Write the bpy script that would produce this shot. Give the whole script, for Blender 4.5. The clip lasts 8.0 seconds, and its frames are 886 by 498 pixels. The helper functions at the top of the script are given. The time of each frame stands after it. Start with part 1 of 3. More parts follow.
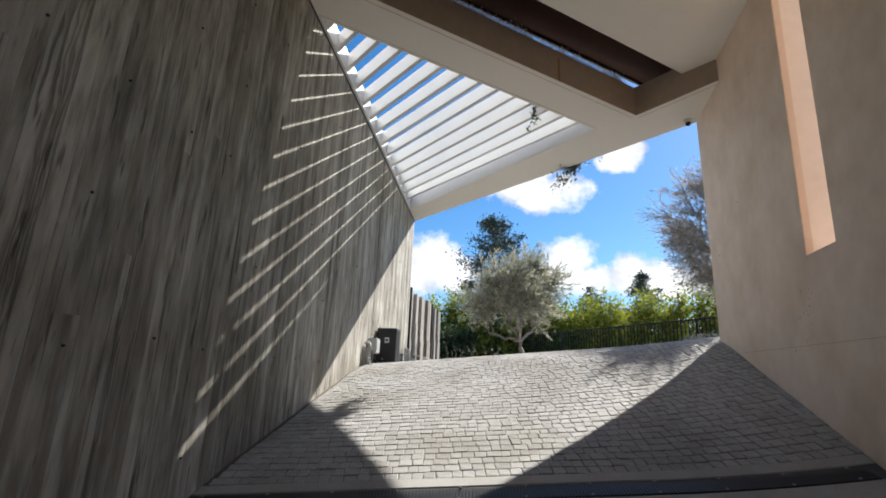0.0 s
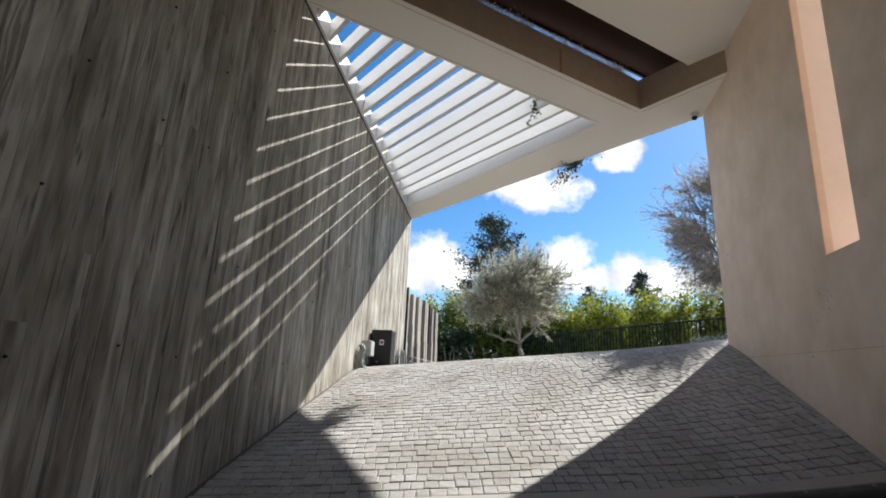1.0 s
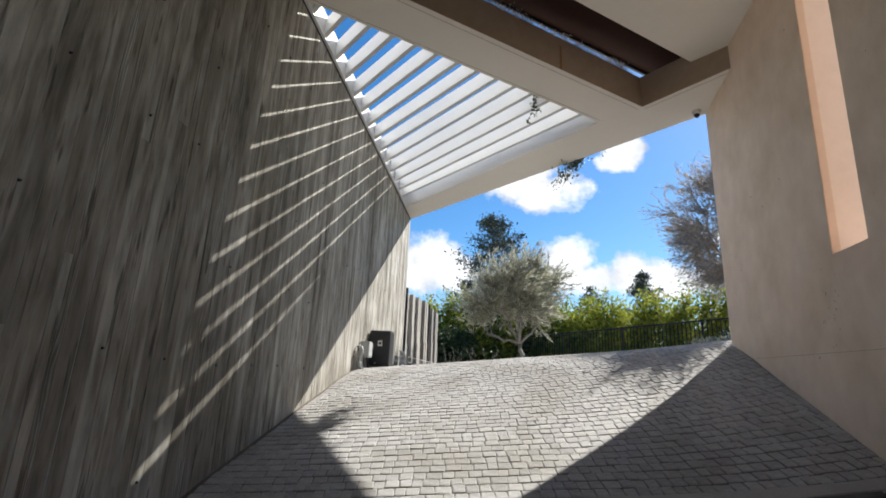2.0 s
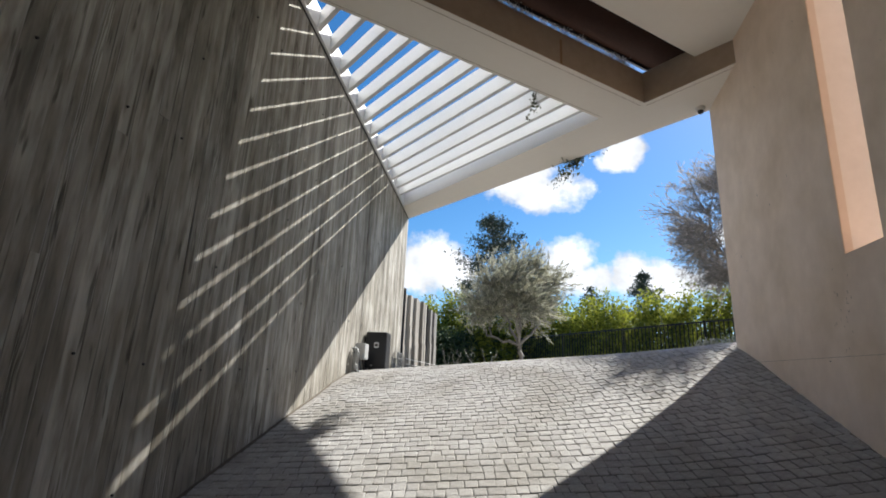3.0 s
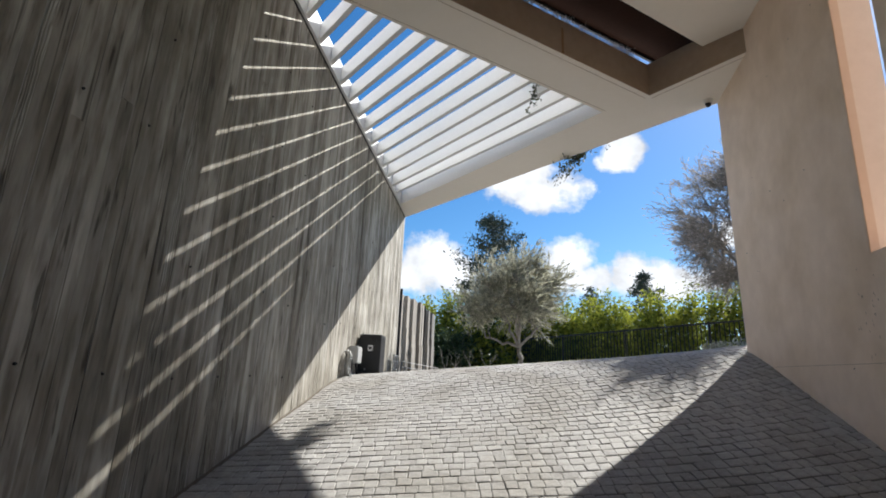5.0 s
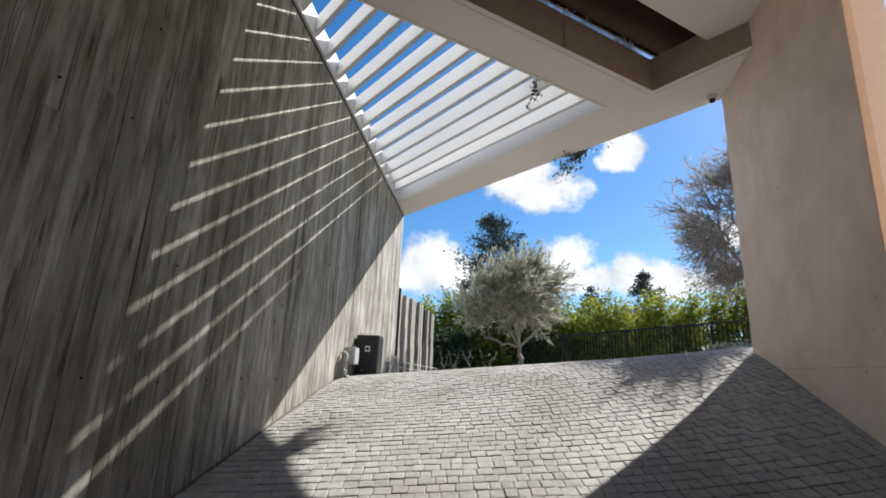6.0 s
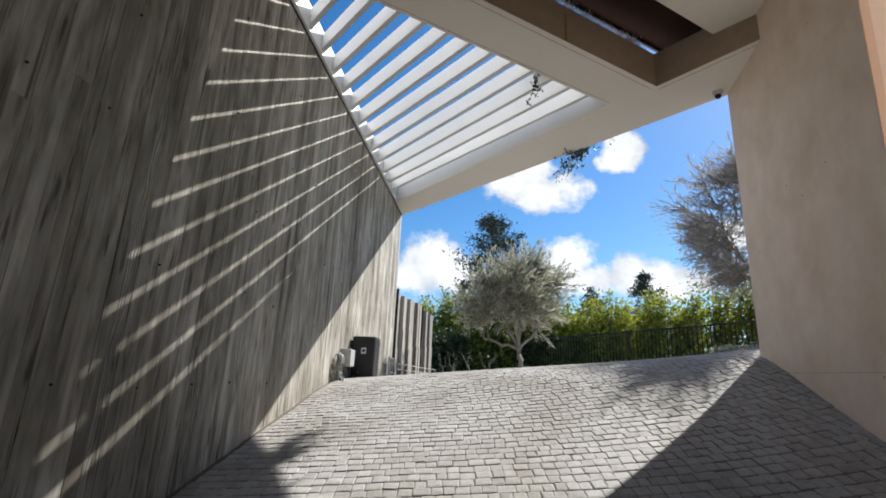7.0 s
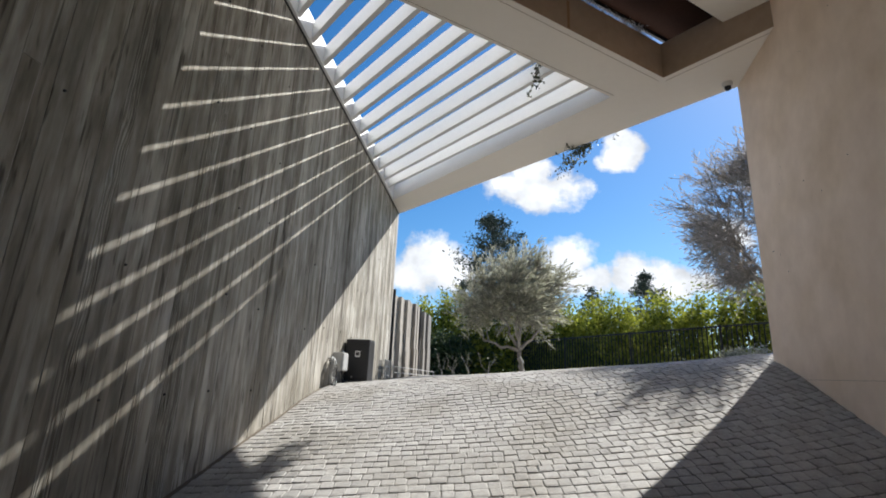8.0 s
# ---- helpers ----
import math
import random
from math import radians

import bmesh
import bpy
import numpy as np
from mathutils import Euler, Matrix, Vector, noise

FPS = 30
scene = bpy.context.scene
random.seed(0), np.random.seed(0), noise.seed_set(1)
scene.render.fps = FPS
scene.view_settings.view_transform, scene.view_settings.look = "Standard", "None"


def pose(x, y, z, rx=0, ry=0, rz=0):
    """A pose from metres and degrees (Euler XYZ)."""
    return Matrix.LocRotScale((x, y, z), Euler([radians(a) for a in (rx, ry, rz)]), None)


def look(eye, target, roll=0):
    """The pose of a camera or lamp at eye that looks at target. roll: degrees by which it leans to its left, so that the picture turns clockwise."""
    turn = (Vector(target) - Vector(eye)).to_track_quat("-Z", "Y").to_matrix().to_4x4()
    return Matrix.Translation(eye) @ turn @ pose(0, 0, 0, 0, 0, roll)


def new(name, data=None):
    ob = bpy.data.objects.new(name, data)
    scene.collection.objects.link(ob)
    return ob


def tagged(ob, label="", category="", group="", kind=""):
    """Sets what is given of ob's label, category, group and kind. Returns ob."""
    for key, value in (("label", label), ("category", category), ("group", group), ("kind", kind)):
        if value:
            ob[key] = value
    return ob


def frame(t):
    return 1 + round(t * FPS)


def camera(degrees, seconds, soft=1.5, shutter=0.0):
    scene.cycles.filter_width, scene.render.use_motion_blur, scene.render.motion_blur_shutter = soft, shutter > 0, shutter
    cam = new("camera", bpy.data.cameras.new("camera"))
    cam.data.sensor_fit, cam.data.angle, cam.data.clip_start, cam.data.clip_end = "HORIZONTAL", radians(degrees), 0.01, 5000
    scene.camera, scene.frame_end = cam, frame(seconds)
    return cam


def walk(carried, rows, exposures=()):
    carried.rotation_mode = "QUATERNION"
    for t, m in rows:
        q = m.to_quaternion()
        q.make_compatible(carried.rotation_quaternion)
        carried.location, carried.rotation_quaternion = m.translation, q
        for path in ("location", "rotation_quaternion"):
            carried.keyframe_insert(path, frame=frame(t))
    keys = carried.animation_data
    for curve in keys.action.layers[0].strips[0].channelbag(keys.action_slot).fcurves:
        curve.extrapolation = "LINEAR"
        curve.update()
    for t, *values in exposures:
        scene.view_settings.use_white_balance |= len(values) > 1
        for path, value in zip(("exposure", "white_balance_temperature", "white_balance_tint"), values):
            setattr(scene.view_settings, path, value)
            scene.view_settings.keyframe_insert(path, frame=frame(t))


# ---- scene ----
cam = camera(83.8, 8.0, 1.8)
PATH = [
    (0, (0.014, 0.001, 1.574), (-0.251, 1.911, 2.107), 2.4),
    (0.2, (0.001, 0.165, 1.622), (-0.26, 2.075, 2.153), 2.4),
    (0.5, (-0.003, 0.226, 1.64), (-0.263, 2.137, 2.17), 2.4),
    (1, (0.006, 0.307, 1.656), (-0.254, 2.218, 2.186), 2.4),
    (1.5, (0.018, 0.354, 1.665), (-0.245, 2.264, 2.195), 2.4),
    (3, (0.047, 0.601, 1.722), (-0.218, 2.51, 2.253), 2.4),
    (3.5, (0.052, 0.69, 1.745), (-0.213, 2.599, 2.276), 2.5),
    (4, (0.051, 0.766, 1.763), (-0.213, 2.676, 2.294), 2.4),
    (4.5, (0.054, 0.846, 1.78), (-0.21, 2.756, 2.312), 2.4),
    (6, (0.059, 1.074, 1.826), (-0.205, 2.984, 2.356), 2.4),
    (6.5, (0.057, 1.161, 1.843), (-0.206, 3.071, 2.373), 2.4),
    (7, (0.059, 1.261, 1.867), (-0.204, 3.171, 2.398), 2.5),
    (7.5, (0.063, 1.346, 1.891), (-0.2, 3.257, 2.421), 2.5),
    (7.8, (0.064, 1.44, 1.912), (-0.199, 3.351, 2.442), 2.5),
    (8, (0.066, 1.566, 1.943), (-0.198, 3.476, 2.473), 2.5),
]
walk(cam, [(t, look(eye, target, roll)) for t, eye, target, roll in PATH], [(0, 1.02, 6500, 9), (8, 0.86, 6450, 9)])

# ---- light ----
world = bpy.data.worlds.new("sky_world")
scene.world = world
world.use_nodes = True
wt = world.node_tree
wt.nodes.clear()
SUN = Vector((1.0, 1.12, 1.465)).normalized()


def wnode(kind, **vals):
    n = wt.nodes.new(kind)
    for k, v in vals.items():
        n.inputs[k].default_value = v
    return n


def wmath(op, a, b=0.0, c=0.0, clamp=False):
    n = wt.nodes.new("ShaderNodeMath")
    n.operation, n.use_clamp = op, clamp
    for i, v in enumerate((a, b, c)):
        if isinstance(v, (int, float)):
            n.inputs[i].default_value = v
        else:
            wt.links.new(v, n.inputs[i])
    return n.outputs[0]


sky = wt.nodes.new("ShaderNodeTexSky")
sky.sky_type, sky.sun_disc = "NISHITA", False
sky.sun_elevation, sky.sun_rotation = math.asin(SUN.z), math.atan2(SUN.x, SUN.y)
sky.air_density, sky.dust_density, sky.ozone_density = 1.0, 0.35, 2.5
coord = wt.nodes.new("ShaderNodeTexCoord")
split = wt.nodes.new("ShaderNodeSeparateXYZ")
wt.links.new(coord.outputs["Generated"], split.inputs[0])
flat = wmath("MAXIMUM", wmath("ABSOLUTE", split.outputs[1]), 0.15)
cu, cv = wmath("DIVIDE", split.outputs[0], flat), wmath("DIVIDE", split.outputs[2], flat)
join = wt.nodes.new("ShaderNodeCombineXYZ")
wt.links.new(cu, join.inputs[0])
wt.links.new(cv, join.inputs[1])
puff = wnode("ShaderNodeTexNoise", Scale=15.0, Detail=9.0, Roughness=0.6)
wt.links.new(join.outputs[0], puff.inputs["Vector"])
# cumulus clouds: bearing, height, half width, half height
CLOUDS = [(0.06, 0.41, 0.0978, 0.046), (-0.005, 0.425, 0.046, 0.0184), (0.05, 0.45, 0.0517, 0.0345), (-0.165, 0.245, 0.069, 0.0633), (-0.12, 0.225, 0.0575, 0.0403), (-0.21, 0.22, 0.046, 0.0345),
          (0.125, 0.245, 0.0575, 0.0517), (0.16, 0.22, 0.0575, 0.0345), (0.245, 0.5, 0.0403, 0.0517), (0.225, 0.47, 0.0345, 0.023), (0.255, 0.225, 0.069, 0.0368),
          (0.345, 0.215, 0.0633, 0.0322), (0.3, 0.205, 0.103, 0.023), (0.44, 0.31, 0.0345, 0.0322), (-0.6, 0.35, 0.23, 0.115), (0.9, 0.4, 0.345, 0.115), (-1.3, 0.6, 0.345, 0.23)]
cloud = -0.9
for u, v, w, h in CLOUDS:
    du, dv = wmath("DIVIDE", wmath("SUBTRACT", cu, u), w), wmath("DIVIDE", wmath("SUBTRACT", cv, v), h)
    r = wmath("SQRT", wmath("ADD", wmath("MULTIPLY", du, du), wmath("MULTIPLY", dv, dv)))
    cloud = wmath("MAXIMUM", cloud, wmath("SUBTRACT", 1.3, r))
lump = wmath("ADD", cloud, wmath("MULTIPLY", wmath("SUBTRACT", puff.outputs[0], 0.5), 2.2))
fac = wmath("MULTIPLY", wmath("SUBTRACT", lump, 0.06), 2.1, clamp=True)
shade = wnode("ShaderNodeTexNoise", Scale=11.0, Detail=6.0, Roughness=0.55)
wt.links.new(join.outputs[0], shade.inputs["Vector"])
lit = wmath("ADD", wmath("MULTIPLY_ADD", lump, 0.18, 0.12), wmath("MULTIPLY", shade.outputs[0], 1.25), clamp=True)
white = wt.nodes.new("ShaderNodeCombineXYZ")
for i, k in enumerate((6.15, 6.35, 6.75)):
    wt.links.new(wmath("MULTIPLY", lit, k), white.inputs[i])
tone = wt.nodes.new("ShaderNodeMix")
tone.data_type = "RGBA"
wt.links.new(fac, tone.inputs[0])
deep = wnode("ShaderNodeHueSaturation", Saturation=1.35, Value=0.8)
wt.links.new(sky.outputs[0], deep.inputs["Color"])
wt.links.new(deep.outputs[0], tone.inputs[6])
wt.links.new(white.outputs[0], tone.inputs[7])
back = wnode("ShaderNodeBackground", Strength=0.10)
wt.links.new(tone.outputs[2], back.inputs[0])
wt.links.new(back.outputs[0], wt.nodes.new("ShaderNodeOutputWorld").inputs[0])

sun = new("sun", bpy.data.lights.new("sun", "SUN"))
sun.data.energy, sun.data.angle, sun.data.color = 5.0, radians(0.55), (1.0, 0.972, 0.925)
sun.matrix_world = look(SUN * 40, (0, 0, 0))


# ---- materials ----
def material(name, dark, light, rough=0.85, metal=0.0, fine=40.0, broad=2.0, stretch=(1, 1, 1), bump=0.2, depth=0.004, spread=0.0, contrast=1.0,
             spec=0.4, island=False, through_light=None, place=False):
    m = bpy.data.materials.new(name)
    m.use_nodes = True
    nt = m.node_tree
    b = nt.nodes["Principled BSDF"]
    b.inputs["Roughness"].default_value, b.inputs["Metallic"].default_value = rough, metal
    b.inputs["Specular IOR Level"].default_value = spec
    tc, mp = nt.nodes.new("ShaderNodeTexCoord"), nt.nodes.new("ShaderNodeMapping")
    mp.inputs["Scale"].default_value = stretch
    nt.links.new(nt.nodes.new("ShaderNodeNewGeometry").outputs["Position"] if place else tc.outputs["Object"], mp.inputs["Vector"])

    def noisy(scale, detail, vec):
        n = nt.nodes.new("ShaderNodeTexNoise")
        n.inputs["Scale"].default_value, n.inputs["Detail"].default_value, n.inputs["Roughness"].default_value = scale, detail, 0.6
        nt.links.new(vec, n.inputs["Vector"])
        return n.outputs[0]

    def calc(op, x, y, z=0.0, clamp=False):
        n = nt.nodes.new("ShaderNodeMath")
        n.operation, n.use_clamp = op, clamp
        for i, v in enumerate((x, y, z)):
            if isinstance(v, (int, float)):
                n.inputs[i].default_value = v
            else:
                nt.links.new(v, n.inputs[i])
        return n.outputs[0]

    small, large = noisy(fine, 5, mp.outputs[0]), noisy(broad, 4, mp.outputs[0])
    f = calc("ADD", calc("MULTIPLY", small, 0.5), calc("MULTIPLY", large, 0.5))
    f = calc("MULTIPLY_ADD", calc("SUBTRACT", f, 0.5), 2.4 * contrast, 0.5)
    if spread:
        info = nt.nodes.new("ShaderNodeNewGeometry" if island else "ShaderNodeObjectInfo")
        f = calc("MULTIPLY_ADD", calc("SUBTRACT", info.outputs["Random Per Island" if island else "Random"], 0.5), 2 * spread, f)
    mix = nt.nodes.new("ShaderNodeMix")
    mix.data_type, mix.clamp_factor = "RGBA", True
    nt.links.new(f, mix.inputs[0])
    mix.inputs[6].default_value, mix.inputs[7].default_value = (*dark, 1), (*light, 1)
    nt.links.new(mix.outputs[2], b.inputs["Base Color"])
    if through_light:
        tr, add = nt.nodes.new("ShaderNodeBsdfTranslucent"), nt.nodes.new("ShaderNodeMixShader")
        nt.links.new(mix.outputs[2], tr.inputs[0])
        add.inputs[0].default_value = through_light
        nt.links.new(b.outputs[0], add.inputs[1])
        nt.links.new(tr.outputs[0], add.inputs[2])
        nt.links.new(add.outputs[0], nt.nodes["Material Output"].inputs[0])
    if bump:
        bm_ = nt.nodes.new("ShaderNodeBump")
        bm_.inputs["Strength"].default_value, bm_.inputs["Distance"].default_value = bump, depth
        nt.links.new(small, bm_.inputs["Height"])
        nt.links.new(bm_.outputs[0], b.inputs["Normal"])
    return m


CONCRETE = material("board_formed_concrete", (0.222, 0.205, 0.173), (0.80, 0.775, 0.71), 0.85, fine=9, broad=1.3, stretch=(1, 1.6, 0.16), bump=0.7, depth=0.008, spread=0.15, contrast=0.75, place=True)


def streaked(m):
    """Soft long streaks, sparse dark cracks and short dashes along the boards, and swirling grain on some of them."""
    nt = m.node_tree
    b = nt.nodes["Principled BSDF"]
    geo, info = nt.nodes.new("ShaderNodeNewGeometry"), nt.nodes.new("ShaderNodeObjectInfo")

    def placed(scale):
        mp = nt.nodes.new("ShaderNodeMapping")
        mp.inputs["Scale"].default_value = scale
        nt.links.new(info.outputs["Location"], mp.inputs["Location"])
        nt.links.new(geo.outputs["Position"], mp.inputs["Vector"])
        return mp.outputs[0]

    def times(value):
        mul = nt.nodes.new("ShaderNodeMix")
        mul.data_type, mul.blend_type = "RGBA", "MULTIPLY"
        mul.inputs[0].default_value = 1.0
        nt.links.new(b.inputs["Base Color"].links[0].from_socket, mul.inputs[6])
        nt.links.new(value, mul.inputs[7])
        nt.links.new(mul.outputs[2], b.inputs["Base Color"])

    for across, tall, detail, lo, hi, low in ((7, 0.05, 1.5, 0.38, 0.62, 0.74), (26, 0.02, 2, 0.28, 0.35, 0.40), (20, 0.12, 2, 0.29, 0.37, 0.42), (6, 0.25, 4, 0.36, 0.58, 0.66), (14, 0.14, 7, 0.36, 0.52, 0.66)):
        n, ramp = nt.nodes.new("ShaderNodeTexNoise"), nt.nodes.new("ShaderNodeValToRGB")
        n.inputs["Scale"].default_value, n.inputs["Detail"].default_value, n.inputs["Roughness"].default_value = across, detail, 0.55
        nt.links.new(placed((1, 1, tall)), n.inputs["Vector"])
        ramp.color_ramp.elements[0].position, ramp.color_ramp.elements[1].position = lo, hi
        ramp.color_ramp.elements[0].color, ramp.color_ramp.elements[1].color = (low, low * 0.97, low * 0.93, 1), (1, 1, 1, 1)
        nt.links.new(n.outputs[0], ramp.inputs[0])
        times(ramp.outputs[0])
    wave = nt.nodes.new("ShaderNodeTexWave")
    wave.bands_direction = "Y"
    wave.inputs["Scale"].default_value, wave.inputs["Distortion"].default_value = 14.0, 12.0
    wave.inputs["Detail"].default_value, wave.inputs["Detail Scale"].default_value = 2.0, 1.3
    nt.links.new(placed((1, 1, 0.13)), wave.inputs["Vector"])
    some = nt.nodes.new("ShaderNodeMath")
    some.operation = "GREATER_THAN"
    pick = nt.nodes.new("ShaderNodeMath")
    pick.operation, pick.inputs[1].default_value = "PINGPONG", 0.09
    nt.links.new(info.outputs["Random"], pick.inputs[0])
    nt.links.new(pick.outputs[0], some.inputs[0])
    some.inputs[1].default_value = 0.069
    ridge = nt.nodes.new("ShaderNodeMath")
    ridge.operation = "MULTIPLY"
    nt.links.new(wave.outputs[1], ridge.inputs[0])
    nt.links.new(some.outputs[0], ridge.inputs[1])
    dent = nt.nodes.new("ShaderNodeBump")
    dent.inputs["Strength"].default_value, dent.inputs["Distance"].default_value = 0.9, 0.006
    nt.links.new(ridge.outputs[0], dent.inputs["Height"])
    nt.links.new(b.inputs["Normal"].links[0].from_socket, dent.inputs["Normal"])
    nt.links.new(dent.outputs[0], b.inputs["Normal"])
    soft = nt.nodes.new("ShaderNodeValToRGB")
    soft.color_ramp.elements[0].color, soft.color_ramp.elements[1].color = (1, 1, 1, 1), (0.62, 0.60, 0.57, 1)
    soft.color_ramp.elements[0].position = 0.45
    nt.links.new(ridge.outputs[0], soft.inputs[0])
    times(soft.outputs[0])


streaked(CONCRETE)
CONCRETE_PLAIN = material("cast_concrete", (0.30, 0.285, 0.26), (0.46, 0.44, 0.41), 0.9, fine=60, broad=2)
STUCCO = material("warm_plaster", (0.74, 0.585, 0.465), (0.95, 0.79, 0.66), 0.7, fine=4.5, broad=0.9, stretch=(1, 1, 0.8), bump=0.2, depth=0.006, contrast=1.0)
# deeper ochre that paints the warm shade at the jamb's front
EDGE_SHADE = material("plaster_painted_warm_shade", (0.68, 0.47, 0.33), (0.75, 0.54, 0.39), 0.8, fine=10, broad=1, bump=0.05)
# plaster of the slot reveals, tinted ochre for the sunlight bouncing inside
REVEAL_GLOW = material("plaster_painted_glow", (0.75, 0.585, 0.465), (0.84, 0.675, 0.555), 0.8, fine=10, broad=1, bump=0.05)
ROOF = material("cream_plaster", (0.86, 0.80, 0.72), (0.92, 0.865, 0.79), 0.7, fine=10, broad=0.7, bump=0.06, contrast=0.6)
WHITE = material("white_slat_paint", (0.75, 0.74, 0.72), (0.82, 0.81, 0.79), 0.5, fine=20, broad=1, bump=0.03)
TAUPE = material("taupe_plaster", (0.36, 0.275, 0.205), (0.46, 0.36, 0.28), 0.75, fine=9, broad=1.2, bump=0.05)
BRONZE = material("dark_bronze_metal", (0.026, 0.011, 0.007), (0.042, 0.019, 0.013), 0.6, metal=0.0, spec=0.05, fine=25, broad=1.5, bump=0.02)
COBBLE = material("grey_cobble", (0.285, 0.274, 0.258), (0.475, 0.459, 0.435), 0.85, fine=55, broad=14, bump=0.6, depth=0.005, spread=0.2)
COBBLE_FAR = material("grey_cobble_laid", (0.285, 0.274, 0.258), (0.475, 0.459, 0.435), 0.85, fine=55, broad=14, bump=0.6, depth=0.005, spread=0.2, island=True)
SAND = material("joint_sand", (0.065, 0.06, 0.053), (0.17, 0.158, 0.143), 0.95, fine=80, broad=5, bump=0.6)
EARTH = material("dry_soil", (0.08, 0.065, 0.05), (0.17, 0.14, 0.11), 0.95, fine=30, broad=1.5, bump=0.5, depth=0.02)
STEEL = material("dull_steel", (0.28, 0.28, 0.28), (0.42, 0.42, 0.41), 0.45, metal=0.8, fine=40, broad=4, bump=0.05)
GRATE = material("dark_iron", (0.02, 0.02, 0.022), (0.05, 0.05, 0.052), 0.5, metal=0.5, fine=50, broad=4, bump=0.1)
BLACK = material("black_plastic", (0.018, 0.018, 0.02), (0.03, 0.03, 0.033), 0.5, fine=60, broad=4, bump=0.08)
GREY_BOX = material("grey_enamel", (0.33, 0.33, 0.32), (0.45, 0.45, 0.44), 0.5, fine=30, broad=4, bump=0.05)
PAPER = material("white_sticker", (0.7, 0.7, 0.7), (0.82, 0.82, 0.82), 0.6, fine=30, broad=4, bump=0)
WOOD = material("weathered_wood", (0.20, 0.18, 0.16), (0.42, 0.39, 0.35), 0.85, fine=30, broad=3, stretch=(3, 3, 0.15), bump=0.4, spread=0.3)
# darker copy of the weathered wood, holding the far panel's shade
WOOD_SHADED = material("weathered_wood_painted_shade", (0.14, 0.13, 0.12), (0.30, 0.28, 0.255), 0.85, fine=30, broad=3, stretch=(3, 3, 0.15), bump=0.4, spread=0.3)
BARK = material("grey_bark", (0.17, 0.15, 0.13), (0.40, 0.37, 0.33), 0.9, fine=35, broad=5, stretch=(1, 1, 0.3), bump=0.7, depth=0.01)
OLIVE = material("olive_leaf", (0.235, 0.235, 0.16), (0.575, 0.565, 0.45), 0.6, fine=9, broad=2.5, bump=0, spread=0.45, island=True, through_light=0.4)
DRYLEAF = material("silvery_leaf", (0.25, 0.222, 0.205), (0.53, 0.485, 0.455), 0.65, fine=9, broad=2.5, bump=0, spread=0.45, island=True, through_light=0.4)
LEAF = material("hedge_leaf", (0.055, 0.09, 0.012), (0.46, 0.48, 0.07), 0.75, fine=5, broad=0.9, bump=0, spread=0.4, island=True, through_light=0.45)
PINE = material("pine_needles", (0.035, 0.055, 0.042), (0.10, 0.13, 0.095), 0.7, fine=3, broad=0.6, bump=0, spread=0.4, island=True)
# darkened copy of the hedge leaf, with the shade put into its colour
LEAF_SHADED = material("hedge_leaf_painted_shade", (0.02, 0.038, 0.016), (0.10, 0.14, 0.05), 0.7, fine=5, broad=0.9, bump=0, spread=0.4, island=True, through_light=0.2)
VINE = material("vine_leaf", (0.045, 0.055, 0.03), (0.15, 0.16, 0.09), 0.5, fine=9, broad=2, bump=0, spread=0.4, island=True, through_light=0.2)


def stained(m, low, scale):
    """Broad darker patches that run over many pieces."""
    nt = m.node_tree
    b = nt.nodes["Principled BSDF"]
    geo, n, ramp = nt.nodes.new("ShaderNodeNewGeometry"), nt.nodes.new("ShaderNodeTexNoise"), nt.nodes.new("ShaderNodeValToRGB")
    n.inputs["Scale"].default_value, n.inputs["Detail"].default_value = scale, 5
    nt.links.new(geo.outputs["Position"], n.inputs["Vector"])
    nt.links.new(n.outputs[0], ramp.inputs[0])
    ramp.color_ramp.elements[0].position, ramp.color_ramp.elements[1].position = 0.36, 0.56
    ramp.color_ramp.elements[0].color = (low, low * 0.98, low * 0.93, 1)
    mul = nt.nodes.new("ShaderNodeMix")
    mul.data_type, mul.blend_type = "RGBA", "MULTIPLY"
    mul.inputs[0].default_value = 1.0
    nt.links.new(b.inputs["Base Color"].links[0].from_socket, mul.inputs[6])
    nt.links.new(ramp.outputs[0], mul.inputs[7])
    nt.links.new(mul.outputs[2], b.inputs["Base Color"])


stained(COBBLE, 0.8, 1.1)
stained(COBBLE_FAR, 0.8, 1.1)
stained(CONCRETE, 0.72, 0.9)
stained(STUCCO, 0.92, 1.4)
RUST = material("rust_stain", (0.26, 0.15, 0.08), (0.36, 0.23, 0.14), 0.85, fine=30, broad=6, bump=0)

# ---- building helpers ----
def mesh_of(name, verts, faces, mat, smooth=False):
    me = bpy.data.meshes.new(name)
    me.from_pydata([tuple(v) for v in verts], [], faces)
    me.materials.append(mat)
    if smooth:
        me.polygons.foreach_set("use_smooth", [True] * len(me.polygons))
    me.update()
    return me


def put(name, me, parent=None, label="", m=None):
    ob = new(name, me)
    if parent:
        ob.parent = parent
    if m is not None:
        ob.matrix_basis = m
    if label:
        tagged(ob, label)
    return ob


def part(name, bm, mat, parent=None, label="", bevel=0.0, smooth=False):
    """Links a bmesh as one mesh object under a thing or a part."""
    if bevel:
        bmesh.ops.bevel(bm, geom=bm.edges[:], offset=bevel, segments=2, affect="EDGES", profile=0.7)
    bmesh.ops.recalc_face_normals(bm, faces=bm.faces[:])
    me = bpy.data.meshes.new(name)
    bm.to_mesh(me)
    bm.free()
    me.materials.append(mat)
    if smooth:
        me.polygons.foreach_set("use_smooth", [True] * len(me.polygons))
    return put(name, me, parent, label)


def box(x0, x1, y0, y1, z0, z1, bm=None):
    bm = bm or bmesh.new()
